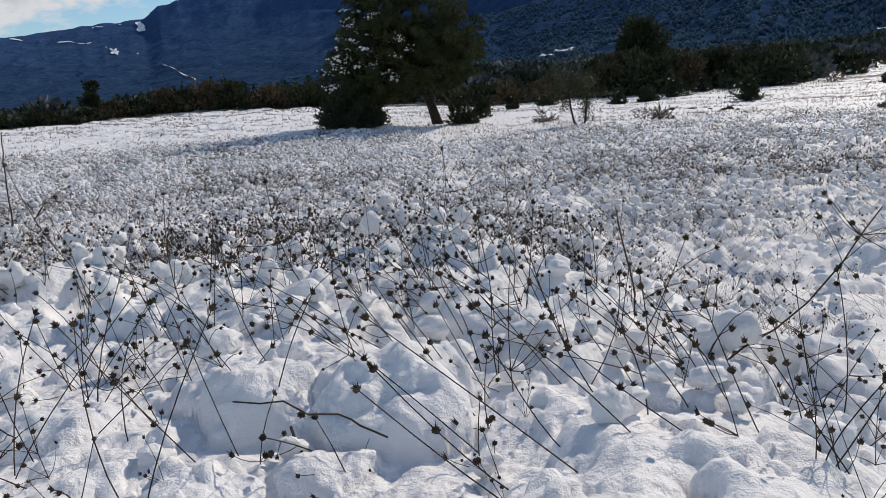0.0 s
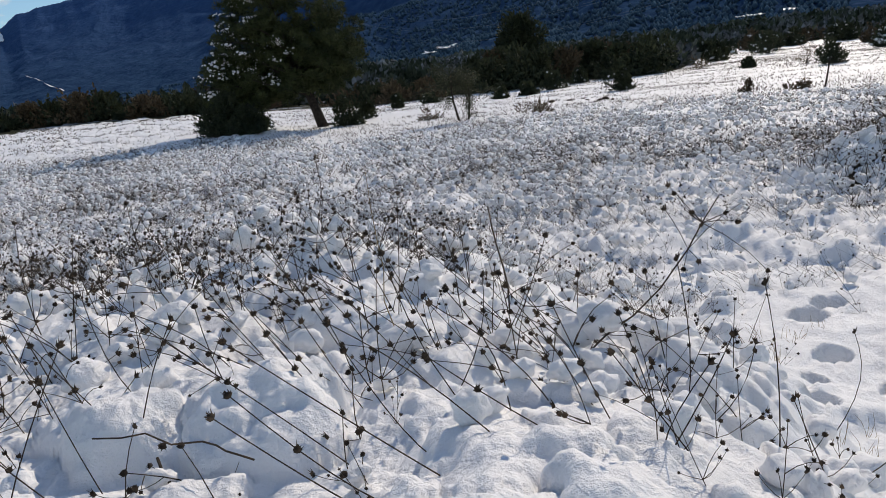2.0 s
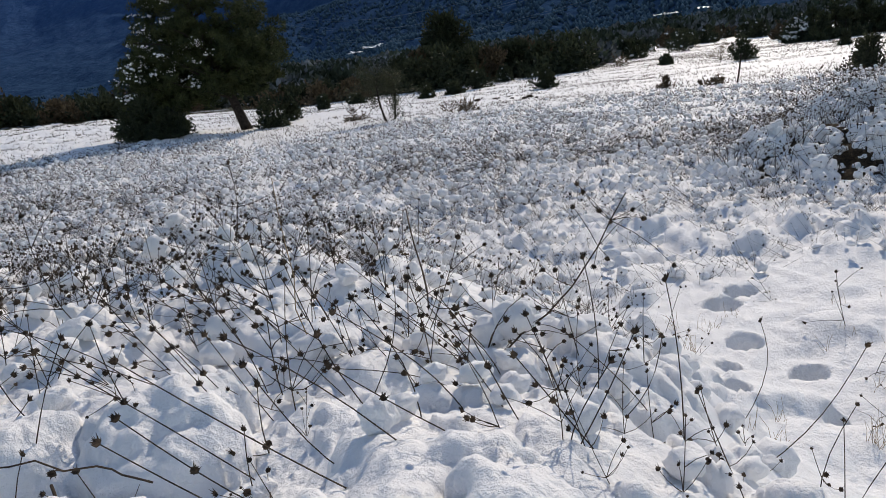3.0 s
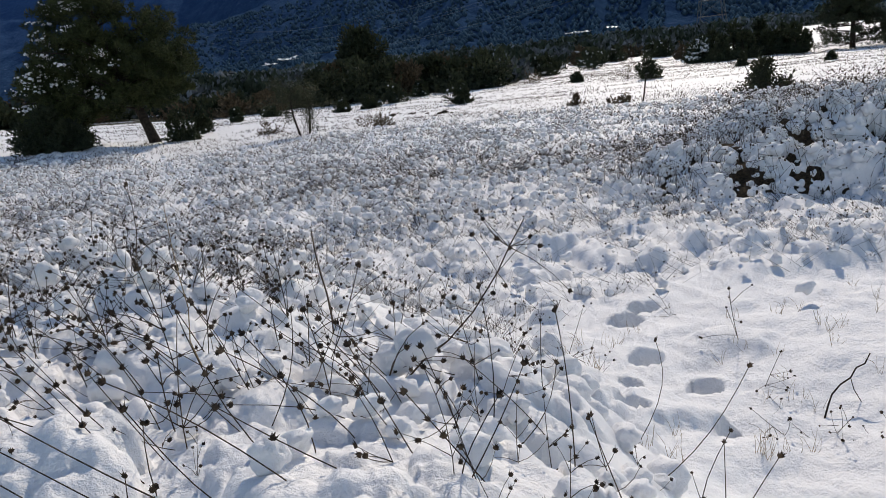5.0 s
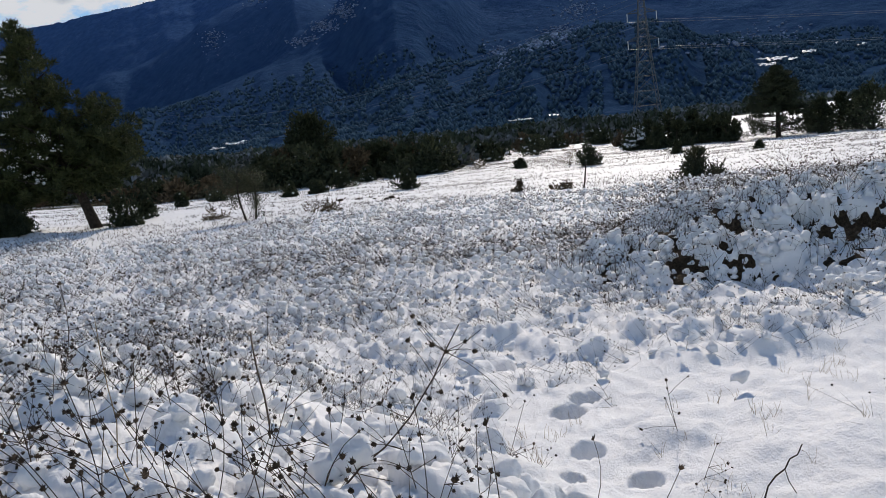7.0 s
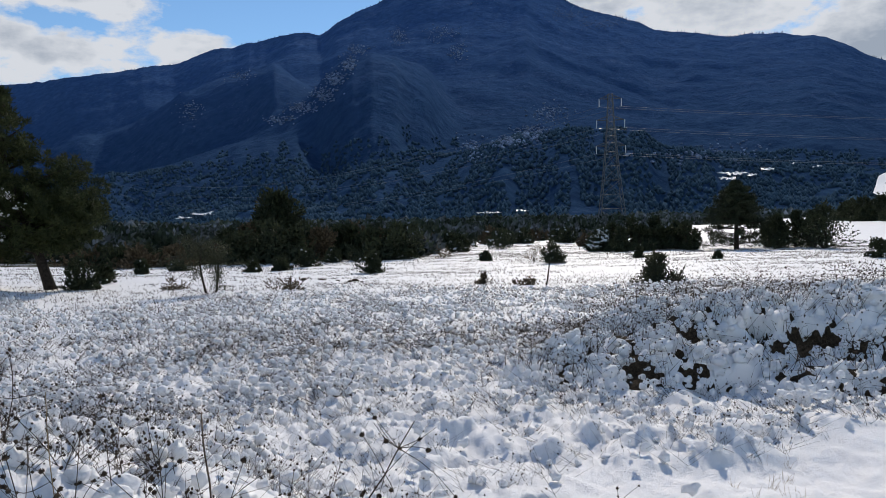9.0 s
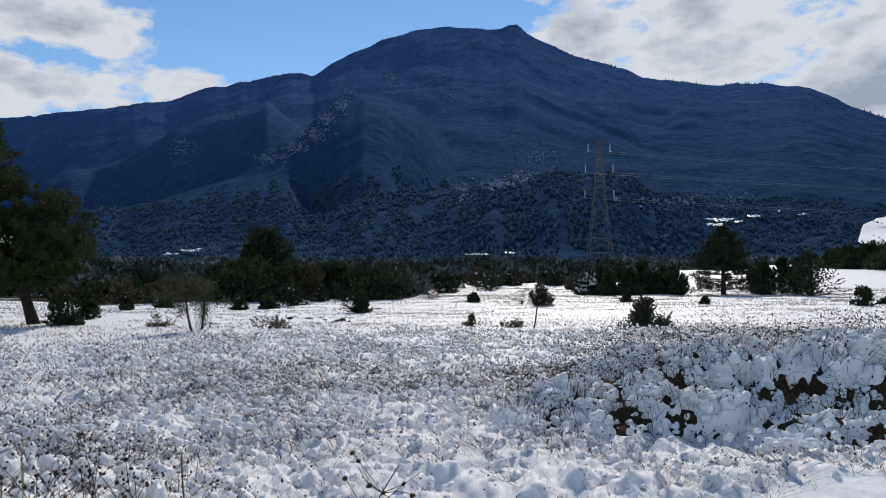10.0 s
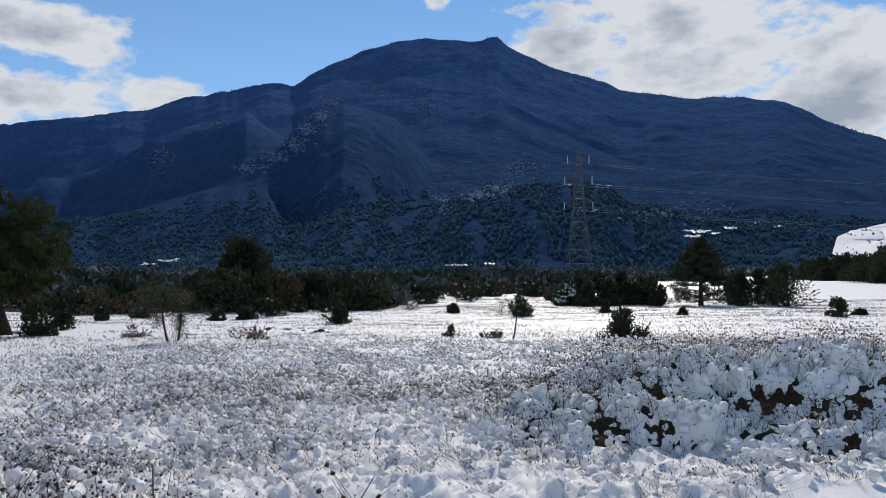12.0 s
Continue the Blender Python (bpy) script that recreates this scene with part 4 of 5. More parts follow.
def weed_plan(height, lean, branches, spread):
    """Stem lines and head places of one plant."""
    base = np.array([0, 0, -0.12])
    top = np.array([lean[0] * height, lean[1] * height, height])
    t = np.linspace(0, 1, 6)[:, None]
    bow = rng.normal(size=3) * np.array([0.05, 0.05, 0]) * height
    main = base + (top - base) * t + bow * np.sin(t * math.pi)
    lines, tips = [(main, 0.0014)], [(top, top - main[-2])]
    for k in range(branches):
        u = rng.uniform(0.35, 0.85)
        p = main[int(u * 5)]
        a = rng.uniform(0, 6.283)
        d = np.array([math.cos(a) * spread, math.sin(a) * spread, rng.uniform(0.25, 1.0)]) + np.array([lean[0], lean[1], 0]) * 0.6
        d /= np.linalg.norm(d)
        q = p + d * height * rng.uniform(0.25, 0.6)
        tt = np.linspace(0, 1, 4)[:, None]
        line = p + (q - p) * tt + np.array([0, 0, 0.06 * height]) * np.sin(tt * math.pi) * rng.uniform(-1, 1)
        lines.append((line, 0.0010))
        tips.append((q, line[-1] - line[-2]))
    return lines, tips


def weed_thing(k, height, lean, branches, spread):
    ob = thing("dried_weed", "dead brown weed with spiky dry flower heads", "dried plant", 0, 0, -40, group="dried weeds in the snow")
    lines, tips = weed_plan(height, lean, branches, spread)
    for i, (pts, r) in enumerate(lines):
        bag = Bag()
        bag.tube(pts, np.linspace(r * 1.25, r * 0.7, len(pts)), 4)
        part("branch" if i else "stem", bag.mesh("stem", M_STEM), ob)
    for p, d in tips:
        h = part("flower_head", HEADS[int(rng.integers(0, 4))], ob)
        q = Vector(d).to_track_quat("Z", "Y").to_matrix().to_4x4()
        s = float(rng.uniform(0.6, 1.15))
        h.matrix_basis = Matrix.Translation(p) @ q @ Matrix.Diagonal((s, s, s, 1))
    return ob


KINDS = [weed_thing(k, rng.uniform(0.16, 0.30), (rng.uniform(-0.9, 0.3), rng.uniform(-0.4, 0.4)), int(rng.integers(3, 7)), rng.uniform(0.6, 1.4)) for k in range(14)]


def weed_density(x, y):
    """Thickets of weeds and barer stretches."""
    thick = np.exp(-((x - 6.9) / 1.5) ** 2 - ((y - 7.9) / 0.9) ** 2)
    return np.clip(smooth01(0.46 + 0.45 * fbm(x / 1.1, y / 1.1, 3, 81)) + thick, 0, 1) * (1 - 0.93 * clear_patch(x, y)) * (mound_height(x, y) < 0.05) * (1 - 0.75 * np.exp(-((x - 5.0) / 1.7) ** 2 - ((y - 4.5) / 0.8) ** 2))


def plant_weeds():
    n = 1600
    k = np.arange(n)
    az = np.radians(rng.uniform(-36, 58, n))
    r = np.where(k % 2, 1.0 + 1.5 * rng.uniform(0, 1, n) ** 0.8, 2.2 + 2.4 * rng.uniform(0, 1, n))
    x, y = r * np.sin(az) + 0.15, r * np.cos(az)
    keep = np.nonzero(rng.uniform(0, 1, n) < weed_density(x, y) ** 1.5)[0][:350]
    z = ground_height(x, y)
    for used, i in enumerate(keep):
        s = float(rng.uniform(0.6, 1.15)) * (0.75 if r[i] < 1.5 else 1.0)
        m = pose(x[i], y[i], z[i] - 0.01, rng.uniform(-26, 26), rng.uniform(-38, 16), rng.uniform(-80, 80)) @ Matrix.Diagonal((s, s, s, 1))
        if used < len(KINDS):
            KINDS[used].matrix_basis = m
        else:
            copy_thing(KINDS[int(rng.integers(0, len(KINDS)))], m).scale = (s, s, s)


plant_weeds()


def long_stem(x, y, dx, dy, dz, k):
    z = gz(x, y)
    ob = thing("long_weed", "long thin dead stem slanting over the snow", "dried plant", x, y, z, group="slanting dead stems")
    bag = Bag()
    pts = limb(bag, (0, 0, -0.1), (dx, dy, dz), 0.0014, 0.0009, 0.06, 5, 8)
    part("stem", bag.mesh("stem", M_STEM), ob)
    for q, d in [(pts[-1], pts[-1] - pts[-2])] + [(pts[5], np.array([0.2, -0.1, 0.6]))] * (k % 2):
        h = part("flower_head", HEADS[k % 4], ob)
        h.matrix_basis = Matrix.Translation(q) @ Vector(d).to_track_quat("Z", "Y").to_matrix().to_4x4()


for k in range(84):
    xx = rng.uniform(-0.8, 0.75) if k % 6 else rng.uniform(0.5, 1.4)
    yy = rng.uniform(1.05, 2.0)
    long_stem(xx, yy, rng.uniform(-0.42, -0.08) if k % 4 else rng.uniform(-0.05, 0.3), rng.uniform(-0.12, 0.2), rng.uniform(0.10, 0.30), k)
for k, (xx, yy) in enumerate(((2.35, 2.05), (2.48, 1.98), (2.23, 2.14), (2.41, 2.47), (2.36, 2.30), (2.65, 3.41), (1.72, 3.05), (2.62, 3.46), (2.28, 2.05), (2.5, 2.12), (3.5, 4.3), (3.85, 4.05), (2.1, 3.7), (2.0, 3.0))):
    s = float(rng.uniform(0.6, 0.95))
    copy_thing(KINDS[k % 14], pose(xx, yy, gz(xx, yy) - 0.01, rng.uniform(-30, 30), rng.uniform(-55, -20), rng.uniform(-60, 60)) @ Matrix.Diagonal((s, s, s, 1))).scale = (s, s, s)


def grass_tufts():
    """Thin dry blades standing out of the smooth snow."""
    kinds = []
    for k in range(5):
        ob = thing("grass_tuft", "few thin dry grass blades in smooth snow", "grass", 0, 0, -40, group="dry grass tufts")
        for _ in range(4 + k):
            bag = Bag()
            a = rng.uniform(0, 6.283)
            limb(bag, (rng.normal() * 0.012, rng.normal() * 0.012, -0.03), (math.cos(a) * 0.04, math.sin(a) * 0.04, rng.uniform(0.03, 0.09)), 0.0011, 0.0005, 0.12, 3, 4)
            part("blade", bag.mesh("blade", M_STRAW), ob)
        kinds.append(ob)
    n = 600
    x, y = rng.uniform(1.5, 4.6, n), rng.uniform(1.8, 4.4, n)
    keep = np.nonzero(rng.uniform(0, 1, n) < clear_patch(x, y) * smooth01(0.45 + 1.6 * fbm(x / 0.5, y / 0.5, 2, 86)))[0][:44]
    z = ground_height(x, y)
    for k, i in enumerate(keep):
        m = pose(x[i], y[i], z[i], rng.uniform(-15, 15), rng.uniform(-20, 10), rng.uniform(0, 360))
        if k < 5:
            kinds[k].matrix_basis = m
        else:
            copy_thing(kinds[k % 5], m)


grass_tufts()


def weed_tangle():
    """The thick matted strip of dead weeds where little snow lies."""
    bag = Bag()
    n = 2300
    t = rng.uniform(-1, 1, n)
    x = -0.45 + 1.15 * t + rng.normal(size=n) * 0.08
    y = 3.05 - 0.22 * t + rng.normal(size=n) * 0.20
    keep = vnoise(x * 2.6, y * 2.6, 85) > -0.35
    x, y = x[keep], y[keep]
    n = len(x)
    base = np.stack([x, y, ground_height(x, y) - 0.03], -1)
    d = np.stack([rng.normal(size=n) * 0.8, rng.normal(size=n) * 0.6, rng.uniform(0.2, 1.1, n)], -1)
    tip = base + d * rng.uniform(0.06, 0.16, (n, 1))
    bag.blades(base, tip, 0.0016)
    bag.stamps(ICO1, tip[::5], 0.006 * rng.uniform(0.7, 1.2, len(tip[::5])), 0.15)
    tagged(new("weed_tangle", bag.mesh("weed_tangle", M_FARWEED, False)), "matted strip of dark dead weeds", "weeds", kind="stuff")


def field_weeds():
    """The weeds of the rest of the field, too many to count."""
    bag = Bag()
    for count, r0, r1, stems, tmpl, size, thick in ((4600, 3.2, 6.5, 7, OCTA, 0.0062, 0.0013), (9000, 6.0, 12.0, 6, OCTA, 0.0080, 0.0019), (21000, 9.0, 22.0, 5, OCTA, 0.0105, 0.0030)):
        az = rng.uniform(-38, 66, count)
        r = np.sqrt(rng.uniform(r0 ** 2, r1 ** 2, count))
        x, y = r * np.sin(np.radians(az)) + 0.15, r * np.cos(np.radians(az))
        keep = rng.uniform(0, 1, count) < weed_density(x, y) * (0.15 + weedy(x, y))
        x, y = x[keep], y[keep]
        z = ground_height(x, y)
        for k in range(stems):
            n = len(x)
            h = rng.uniform(0.04, 0.18, n)
            d = np.stack([rng.normal(size=n) * 0.9 - 0.2, rng.normal(size=n) * 0.9, np.ones(n)], -1)
            base = np.stack([x, y, z - 0.03], -1) + rng.normal(size=(n, 3)) * np.array([0.04, 0.04, 0])
            tip = base + d * (h + 0.03)[:, None]
            bag.blades(base, tip, thick)
            has = rng.uniform(0, 1, n) < 0.3
            bag.stamps(tmpl, tip[has], size * rng.uniform(0.6, 1.3, has.sum()), 0.12)
    tagged(new("field_weeds", bag.mesh("field_weeds", M_FARWEED, False)), "countless dead brown weeds poking through snow", "weeds", kind="stuff")
    # stubble of dry grass on the open snow
    st = Bag()
    count = 200000
    az = rng.uniform(-38, 66, count)
    r = np.sqrt(rng.uniform(11 ** 2, 62 ** 2, count))
    x, y = r * np.sin(np.radians(az)), r * np.cos(np.radians(az))
    keep = rng.uniform(0, 1, count) < smooth01(0.42 + 1.5 * fbm((0.88 * x - 0.47 * y) / 2.2, (0.47 * x + 0.88 * y) / 0.55, 3, 83))
    x, y = x[keep], y[keep]
    n = len(x)
    base = np.stack([x, y, ground_height(x, y) - 0.02], -1)
    d = np.stack([rng.normal(size=n) * 0.5, rng.normal(size=n) * 0.5, np.ones(n)], -1)
    st.blades(base, base + d * rng.uniform(0.03, 0.09, (n, 1)), 0.005 + 0.00034 * np.hypot(x, y))
    tagged(new("grass_stubble", st.mesh("grass_stubble", M_STRAW2, False)), "dry grass stubble poking through open snow", "grass", kind="stuff")


field_weeds()
weed_tangle()

# ---- snow clumps caught on the weeds ----


def clump_mesh(k):
    v, f = ICO3
    n = np.array([noise.noise(Vector(p) * 1.6 + Vector((k * 7.1, 0, 0))) for p in v.tolist()])
    n2 = np.array([noise.noise(Vector(p) * 4.5 + Vector((k * 3.1, 5, 0))) for p in v.tolist()])
    return mesh_of("snow_clump", v * (1 + 0.40 * n + 0.12 * n2)[:, None] * np.array([1, 1, 0.8]), f, M_SNOW)


CLUMPS = [clump_mesh(k) for k in range(8)]


def snow_clump(x, y, z, s, k=0, label="rounded clump of snow caught on dead weeds"):
    ob = new("snow_clump", CLUMPS[k % 8])
    ob.matrix_basis = pose(x, y, z, rng.uniform(-25, 25), rng.uniform(-25, 25), rng.uniform(0, 360)) @ Matrix.Diagonal((s * rng.uniform(0.8, 1.25), s * rng.uniform(0.8, 1.25), s * rng.uniform(0.75, 1.2), 1))
    return tagged(ob, label, "snow clump", "snow clumps on weeds")


for k, (x, y, z, s) in enumerate(((0.764, 1.86, 0.723, 0.052), (0.71, 1.885, 0.69, 0.045), (0.69, 1.88, 0.59, 0.075), (0.62, 1.93, 0.62, 0.05))):
    snow_clump(x, y, z, s, k, "round ball of snow perched on a dark twig")
# the broken edge of the bank
for k in range(60):
    x, y = rng.uniform(0.3, 1.45), rng.uniform(1.15, 2.5)
    s = float(rng.uniform(0.022, 0.036 if y < 1.6 else 0.056))
    snow_clump(x, y, gz(x, y) + s * rng.uniform(0.2, 1.3), s, k, "broken lump of snow on the bank's edge")


_n = np.array([noise.noise(Vector(p) * 1.7 + Vector((4, 2, 0))) for p in ICO2[0].tolist()])
LUMP = (ICO2[0] * (1 + 0.75 * _n)[:, None], ICO2[1])


_n = np.array([noise.noise(Vector(p) * 1.4 + Vector((1, 7, 0))) for p in ICO1[0].tolist()])
LUMP1 = (ICO1[0] * (1 + 0.8 * _n)[:, None], ICO1[1])

for k, (x, y, s) in enumerate(((2.62, 5.05, 0.05), (2.9, 5.02, 0.045), (3.9, 4.2, 0.055), (3.7, 4.2, 0.045), (2.25, 4.5, 0.05), (4.2, 3.85, 0.05), (1.72, 3.14, 0.05), (2.05, 3.76, 0.04))):
    snow_clump(x, y, gz(x, y) + 0.2 * s, s, k, "knobbly lump of snow on a buried weed tuft")
# the small bush in front of the heap, its twigs weighed down by snow
for k in range(26):
    x, y = 5.45 + rng.normal() * 0.17, 4.22 + rng.normal() * 0.15
    snow_clump(x, y, gz(x, y) + 0.02 + 0.22 * rng.uniform(), float(rng.uniform(0.02, 0.045)), k, "clump of snow weighing down thin twigs")


def scatter_clumps():
    n = 1400
    az, r = np.radians(rng.uniform(-34, 58, n)), 1.1 + 4.0 * rng.uniform(0, 1, n) ** 0.8
    x, y = r * np.sin(az) + 0.15, r * np.cos(az)
    keep = np.nonzero(rng.uniform(0, 1, n) < weed_density(x, y) ** 1.3 * (clear_patch(x, y) < 0.3))[0][:195]
    z = ground_height(x, y)
    for made, i in enumerate(keep):
        s = float(rng.uniform(0.016, 0.036) if made % 3 else rng.uniform(0.025, 0.055) if r[i] > 1.9 else rng.uniform(0.02, 0.04))
        snow_clump(x[i], y[i], z[i] + s * rng.uniform(0.3, 1.1), s, made)
    bag = Bag()
    for count, r0, r1, tmpl, lo, hi in ((6500, 2.6, 8.0, LUMP, 0.012, 0.042), (34000, 7.0, 21.0, LUMP1, 0.015, 0.048)):
        az = rng.uniform(-38, 66, count)
        r = np.sqrt(rng.uniform(r0 ** 2, r1 ** 2, count))
        x, y = r * np.sin(np.radians(az)), r * np.cos(np.radians(az))
        keep = rng.uniform(0, 1, count) < weed_density(x, y) * weedy(x, y)
        x, y = x[keep], y[keep]
        s = rng.uniform(lo, hi, len(x))
        bag.stamps(tmpl, np.stack([x, y, ground_height(x, y) + s * rng.uniform(0.0, 1.3, len(x)) + 0.07 * rng.uniform(0, 1, len(x)) ** 2], -1), s, 0.1, 0.85)
    tagged(new("snow_tufts", bag.mesh("snow_tufts", M_SNOW)), "countless small clumps of snow on weeds", "snow", kind="stuff")


scatter_clumps()

# ---- the bramble heap ----


def build_heap():
    x0, y0 = 6.6, 5.2
    ob = thing("bramble_heap", "heap of brambles buried under lumpy snow", "bramble", x0, y0, 0.0)
    X, Y = np.meshgrid(np.arange(3.5, 11.0, 0.024), np.arange(2.9, 7.5, 0.024), indexing="ij")
    mound = mound_height(X, Y)
    base = land(X, Y)
    core = np.where(mound > 0, base + mound * (1 + 0.10 * fbm(X / 0.35, Y / 0.35, 3, 91)), base - 0.25)
    flat = lambda Z, dx=0, dy=0: np.stack([X + dx - x0, Y + dy - y0, Z], -1).reshape(-1, 3)
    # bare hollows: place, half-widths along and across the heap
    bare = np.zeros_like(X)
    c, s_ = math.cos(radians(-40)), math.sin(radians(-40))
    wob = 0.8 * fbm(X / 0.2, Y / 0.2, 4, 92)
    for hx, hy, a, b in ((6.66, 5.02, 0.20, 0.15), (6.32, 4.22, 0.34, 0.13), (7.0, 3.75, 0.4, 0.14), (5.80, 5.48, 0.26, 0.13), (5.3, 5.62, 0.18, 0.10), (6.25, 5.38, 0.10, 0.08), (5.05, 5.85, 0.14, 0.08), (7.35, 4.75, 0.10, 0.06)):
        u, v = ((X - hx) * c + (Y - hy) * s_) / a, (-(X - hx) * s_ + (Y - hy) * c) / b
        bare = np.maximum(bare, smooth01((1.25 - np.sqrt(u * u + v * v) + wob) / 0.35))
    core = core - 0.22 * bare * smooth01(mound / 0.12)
    wx, wy = X + 0.12 * fbm(X * 3, Y * 3, 3, 93), Y + 0.12 * fbm(X * 3, Y * 3, 3, 94)
    thick = -0.048 + 0.11 * pillows(wx, wy, 0.36, 95, 0.7, 0.5) + 0.085 * pillows(wx, wy, 0.17, 96, 0.7, 0.5) + 0.03 * pillows(wx, wy, 0.08, 97, 0.5) + 0.02 * fbm(X * 9, Y * 9, 3, 98)
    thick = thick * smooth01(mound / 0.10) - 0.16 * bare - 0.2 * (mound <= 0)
    # the snow bulges over the hollows
    lip = 0.16 * smooth01(thick / 0.12) * smooth01(mound / 0.3) * (0.5 + 0.8 * fbm(X / 0.3, Y / 0.3, 2, 99))
    faces = grid_faces(*X.shape)
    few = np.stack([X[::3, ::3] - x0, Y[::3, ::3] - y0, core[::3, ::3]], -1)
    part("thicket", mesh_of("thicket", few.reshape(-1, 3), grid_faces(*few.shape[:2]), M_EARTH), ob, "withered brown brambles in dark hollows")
    tagged(new("heap_snow", mesh_of("heap_snow", flat(core + thick, -0.7 * lip, -0.6 * lip), faces, M_SNOW)), "thick lumpy blanket of snow on the bramble heap", "snow")
    scene.objects["heap_snow"].matrix_basis = pose(x0, y0, 0)
    inside = np.argwhere(mound > 0.06)
    pick = lambda n: tuple(inside[rng.integers(0, len(inside), n)].T)
    canes, grass, lumps = Bag(), Bag(), Bag()
    at = pick(2400)
    p = np.stack([X[at] - x0, Y[at] - y0, core[at] + 0.02], -1)
    mid = p + np.stack([rng.normal(size=2400) * 0.10, rng.normal(size=2400) * 0.10, rng.uniform(0.12, 0.26, 2400)], -1)
    end = mid + np.stack([rng.normal(size=2400) * 0.10 - 0.04, rng.normal(size=2400) * 0.10 - 0.04, rng.normal(size=2400) * 0.05], -1)
    canes.blades(p, mid, 0.0032)
    canes.blades(mid - 0.1 * (mid - p), end, 0.0024)
    canes.stamps(OCTA, end, 0.010 * rng.uniform(0.6, 1.3, 2400), 0.1)
    tagged(part("cane", canes.mesh("cane", M_STEM, False), ob, "thin dark bramble canes with dry heads"), kind="stuff")
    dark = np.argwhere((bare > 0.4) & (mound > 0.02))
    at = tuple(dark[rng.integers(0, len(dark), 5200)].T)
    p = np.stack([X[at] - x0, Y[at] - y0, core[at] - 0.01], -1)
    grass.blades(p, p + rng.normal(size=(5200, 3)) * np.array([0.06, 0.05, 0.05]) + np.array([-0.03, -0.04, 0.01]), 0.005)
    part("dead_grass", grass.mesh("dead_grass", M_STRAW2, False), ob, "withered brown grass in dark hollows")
    at = pick(1500)
    keep = bare[at] < 0.15
    s = rng.uniform(0.018, 0.06, len(keep))[keep]
    p = np.stack([X[at] - 0.7 * lip[at], Y[at] - 0.6 * lip[at], (core + thick)[at] + 0.02], -1)[keep]
    lumps.stamps(LUMP, p, s, 0.02, 0.85)
    tagged(new("heap_clumps", lumps.mesh("heap_clumps", M_SNOW)), "small clumps of snow caught on bramble twigs", "snow", kind="stuff")


build_heap()

# ---- single sticks and twigs ----


def stick(name, label, pts, r0, r1, mat=None, heads=0, twigs=0):
    p0 = np.array(pts[0], float)
    ob = thing(name, label, "twig", *pts[0])
    bag = Bag()
    q = np.array(pts, float) - p0
    t = np.linspace(0, 1, 9)
    src = np.linspace(0, 1, len(q))
    line = np.stack([np.interp(t, src, q[:, k]) for k in range(3)], -1)
    line[1:-1] += rng.normal(size=(7, 3)) * 0.004
    bag.tube(line, np.linspace(r0, r1, 9), 6)
    tips = []
    for k in range(twigs):
        a = line[int(rng.integers(2, 8))]
        d = rng.normal(size=3) * np.array([1, 1, 0.7]) + np.array([0, 0, 0.4])
        b = a + d / np.linalg.norm(d) * rng.uniform(0.06, 0.2)
        twig = Bag()
        limb(twig, a, b, r1 * 0.8, r1 * 0.5, 0.08, 4, 4)
        part("branch", twig.mesh("branch", mat or M_STEM), ob)
        tips.append((b, d))
    part("stem", bag.mesh("stem", mat or M_STEM), ob)
    for b, d in tips[:heads]:
        h = part("flower_head", HEADS[int(rng.integers(0, 4))], ob)
        h.matrix_basis = Matrix.Translation(b) @ Vector(d).to_track_quat("Z", "Y").to_matrix().to_4x4()
    return ob


stick("dark_branch", "long dark branching weed leaning over the snow", [(0.60, 1.85, 0.46), (0.678, 1.843, 0.582), (0.729, 1.854, 0.648), (0.813, 1.845, 0.703), (0.888, 1.835, 0.764), (0.984, 1.822, 0.865), (1.025, 1.82, 0.936), (1.076, 1.809, 1.013)], 0.0030, 0.0014, heads=18, twigs=26)
stick("dead_stalk", "tall bare dead stalk standing in the snow", [(0.67, 2.40, 0.45), (0.66, 2.45, 0.66), (0.696, 2.881, 0.86)], 0.0040, 0.0026)
stick("grass_stalk", "thin pale dry grass stalk", [(0.26, 1.9, 0.5), (0.25, 1.85, 0.85), (0.234, 1.896, 1.165)], 0.002, 0.001, M_STRAW)
stick("fallen_stem", "long dry stem lying across the snow with a withered head", [(-0.02, 1.24, 0.80), (-0.103, 1.277, 0.831), (-0.307, 1.367, 0.826)], 0.0018, 0.0015, heads=1, twigs=1)
stick("dead_stalk", "thick dead stalk leaning near the camera", [(-0.10, 1.22, 0.62), (-0.13, 1.27, 0.69), (-0.215, 1.393, 0.759)], 0.0036, 0.0028)
stick("bent_twig", "bent dark twig rising from smooth snow", [(2.40, 2.16, -0.05), (2.47, 2.199, 0.02), (2.58, 2.2, 0.10), (2.671, 2.204, 0.16)], 0.0038, 0.0028, twigs=1, heads=1)
stick("wooden_stake", "thin leaning wooden stake in the open snow", [(10.715, 15.926, 0.0), (10.76, 15.9, 0.35), (10.8, 15.87, 0.74)], 0.02, 0.016, M_BARK)
stick("dead_stalk", "tall thin dead stalk in the field", [(-4.48, 7.82, 0.2), (-4.46, 7.83, 0.8), (-4.43, 7.85, 1.17)], 0.008, 0.005)

for k, (a, r) in enumerate(((18.4, 24.0), (19.3, 23.4), (19.7, 23.9), (20.2, 23.2), (17.2, 25.2), (15.9, 25.5))):
    x, y = polar(a, r)
    s = 0.04 + 0.018 * (k % 3)
    v = ICO2[0] * np.array([s * 1.4, s, s * 0.8]) * (1 + 0.14 * rng.normal(size=(len(ICO2[0]), 1)))
    clod = new("earth_clod", mesh_of("earth_clod", v, ICO2[1], M_EARTH))
    clod.matrix_basis = pose(x, y, gz(x, y) + 0.3 * s)
    tagged(clod, "dark clod of earth on open snow", "clod", "clods of earth")

# ---- pylon and wires ----


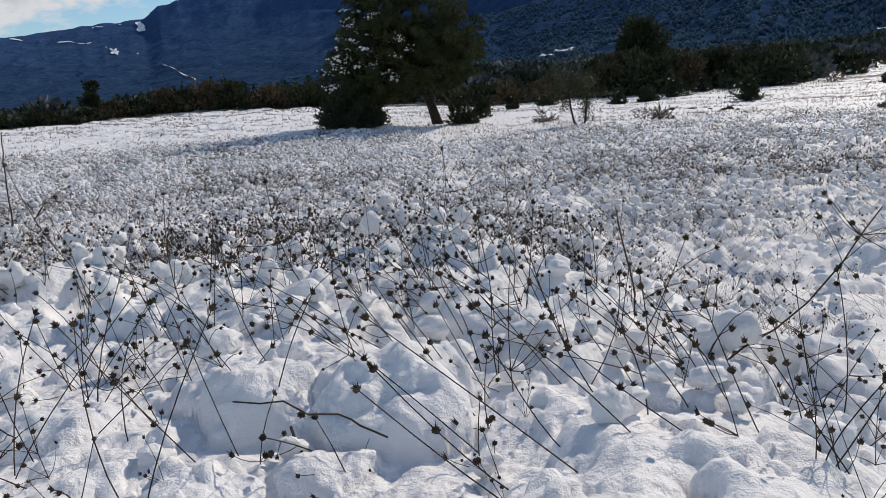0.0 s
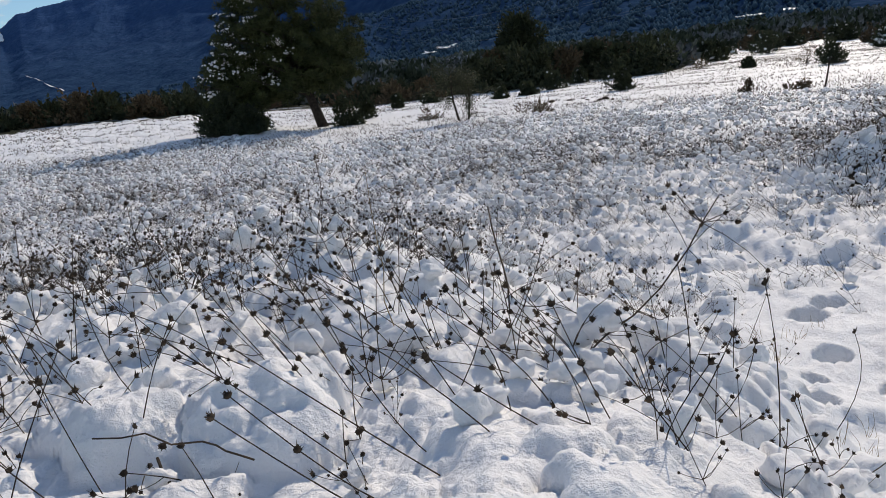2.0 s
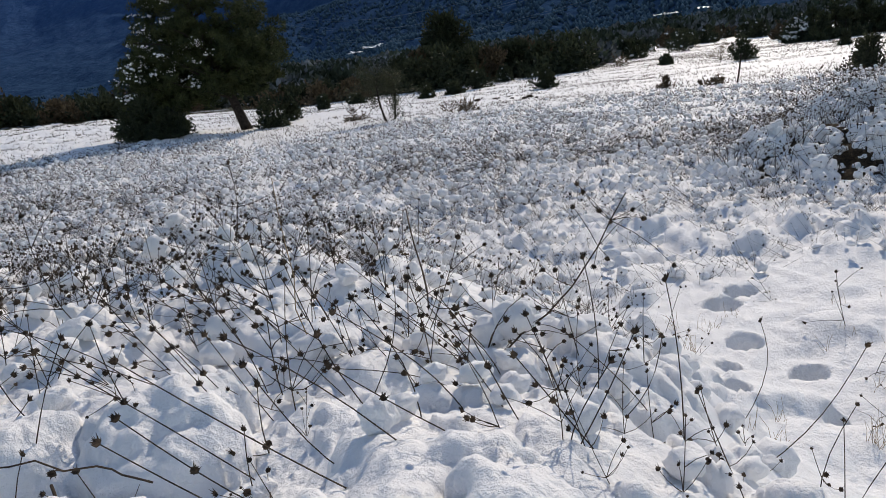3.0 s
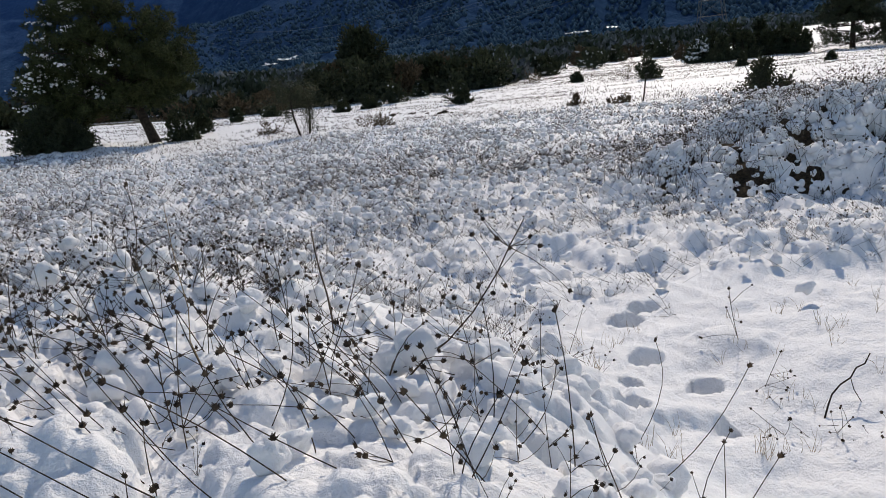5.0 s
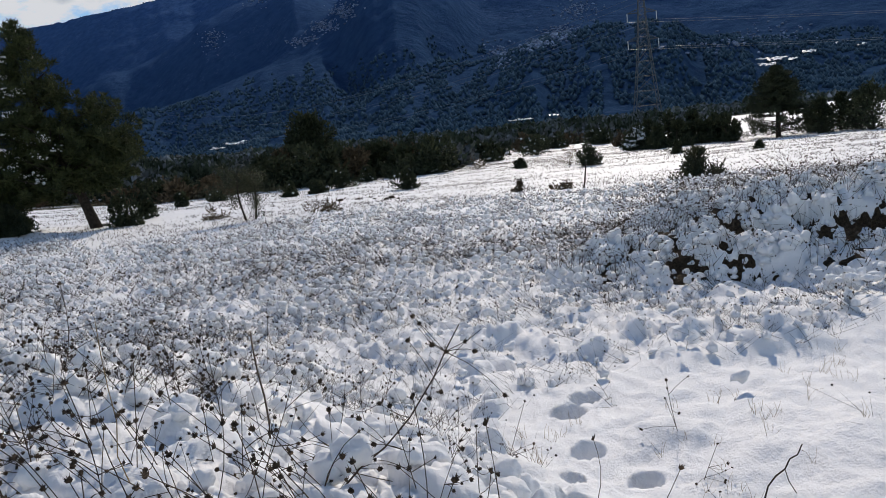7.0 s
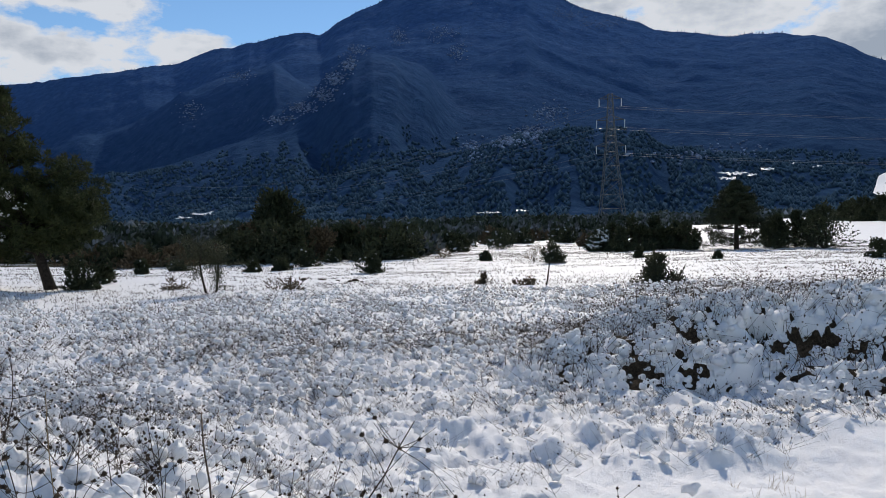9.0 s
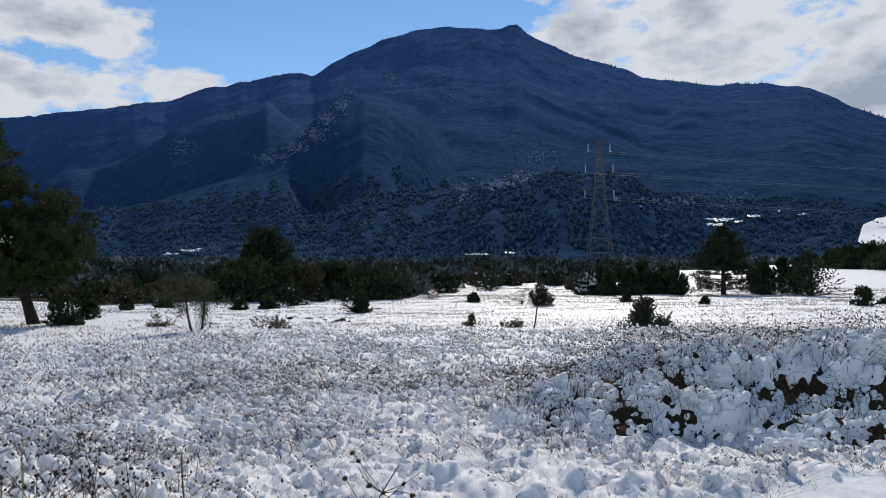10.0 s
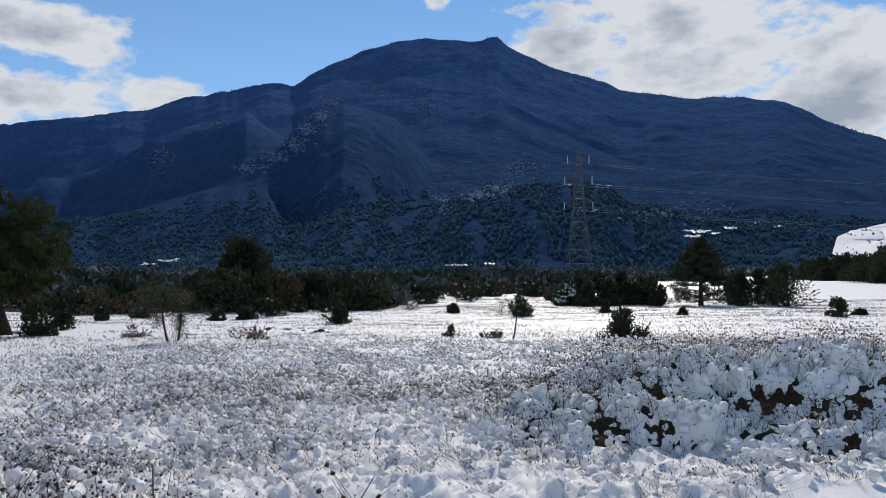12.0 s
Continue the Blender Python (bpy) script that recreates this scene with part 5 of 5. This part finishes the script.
def build_pylon():
    px, py = polar(38.1, 220.0)
    pz = gz(px, py) - 0.3
    ob = thing("power_pylon", "grey steel lattice power pylon", "pylon", px, py, pz, -38.1 + 8)
    H = 38.6 - pz
    half = lambda t: 3.0 * (1 - t) ** 1.25 * (1 - 0.25 * t) + 0.62
    levels = np.concatenate([np.linspace(0, 0.55, 6), np.linspace(0.62, 1.0, 8)])
    for sx, sy in ((1, 1), (1, -1), (-1, 1), (-1, -1)):
        bag = Bag()
        bag.tube([(sx * half(t), sy * half(t), H * t) for t in levels], np.full(len(levels), 0.11), 4)
        part("leg", bag.mesh("leg", M_STEEL, False), ob)
    brace = Bag()
    for t0, t1 in zip(levels[:-1], levels[1:]):
        a, b = half(t0), half(t1)
        for k in range(4):
            c, s_ = [(1, 0), (0, 1), (-1, 0), (0, -1)][k]
            f = lambda u, h, t: (c * h - s_ * u * h, s_ * h + c * u * h, H * t)
            brace.tube([f(-1, a, t0), f(1, b, t1)], [0.055] * 2, 3)
            brace.tube([f(1, a, t0), f(-1, b, t1)], [0.055] * 2, 3)
            brace.tube([f(-1, b, t1), f(1, b, t1)], [0.055] * 2, 3)
    part("bracing", brace.mesh("bracing", M_STEEL, False), ob)
    ends = []
    for t, reach in ((0.965, 2.4), (0.80, 2.9), (0.60, 2.6)):
        for side in (1, -1):
            bag = Bag()
            tip = (side * (half(t) + reach), 0, H * t)
            for yy in (1, -1):
                bag.tube([(side * half(t), yy * half(t), H * t), tip], [0.07] * 2, 4)
                bag.tube([(side * half(t), yy * half(t), H * t + 1.0), tip], [0.07] * 2, 4)
            part("cross_arm", bag.mesh("cross_arm", M_STEEL, False), ob)
            ins = Bag()
            ins.tube([tip, (tip[0], tip[1], tip[2] - 2.2)], [0.13, 0.13], 6)
            part("insulator", ins.mesh("insulator", M_PORCELAIN, False), ob, "pale insulator string")
            ends.append(ob.matrix_basis @ Vector((tip[0], tip[1], tip[2] - 2.2)))
    peak = Bag()
    peak.tube([(0.6, 0, H * 0.97), (0.3, 0, H)], [0.06, 0.05], 4)
    part("peak", peak.mesh("peak", M_STEEL, False), ob)
    for k, e in enumerate(ends):
        for az, r, up, sag in ((3.0, 640.0, 24.0, 15.0), (80.0, 430.0, 8.0, 4.0)):
            x, y = polar(az, r)
            off = (e.x - px, e.y - py)
            tgt = Vector((x + off[0], y + off[1], e.z + up - 10))
            bag = Bag()
            t = np.linspace(0, 1, 40)[:, None]
            pts = np.array(e) + (np.array(tgt) - np.array(e)) * t - np.array([0, 0, sag]) * 4 * t * (1 - t)
            bag.tube(pts, np.full(40, 0.028), 3)
            tagged(new("power_line", bag.mesh("power_line", M_WIRE)), "thin pale overhead power line", "power line", "power lines")


M_PORCELAIN = material("porcelain", (0.6, 0.62, 0.62), (0.7, 0.71, 0.7), 3.0, 0.3, 0.0, 1.0, 0.5)
M_WIRE = material("wire", (0.22, 0.23, 0.24), (0.3, 0.3, 0.31), 0.5, 0.35, 0.0, 1.0, 0.8)
build_pylon()
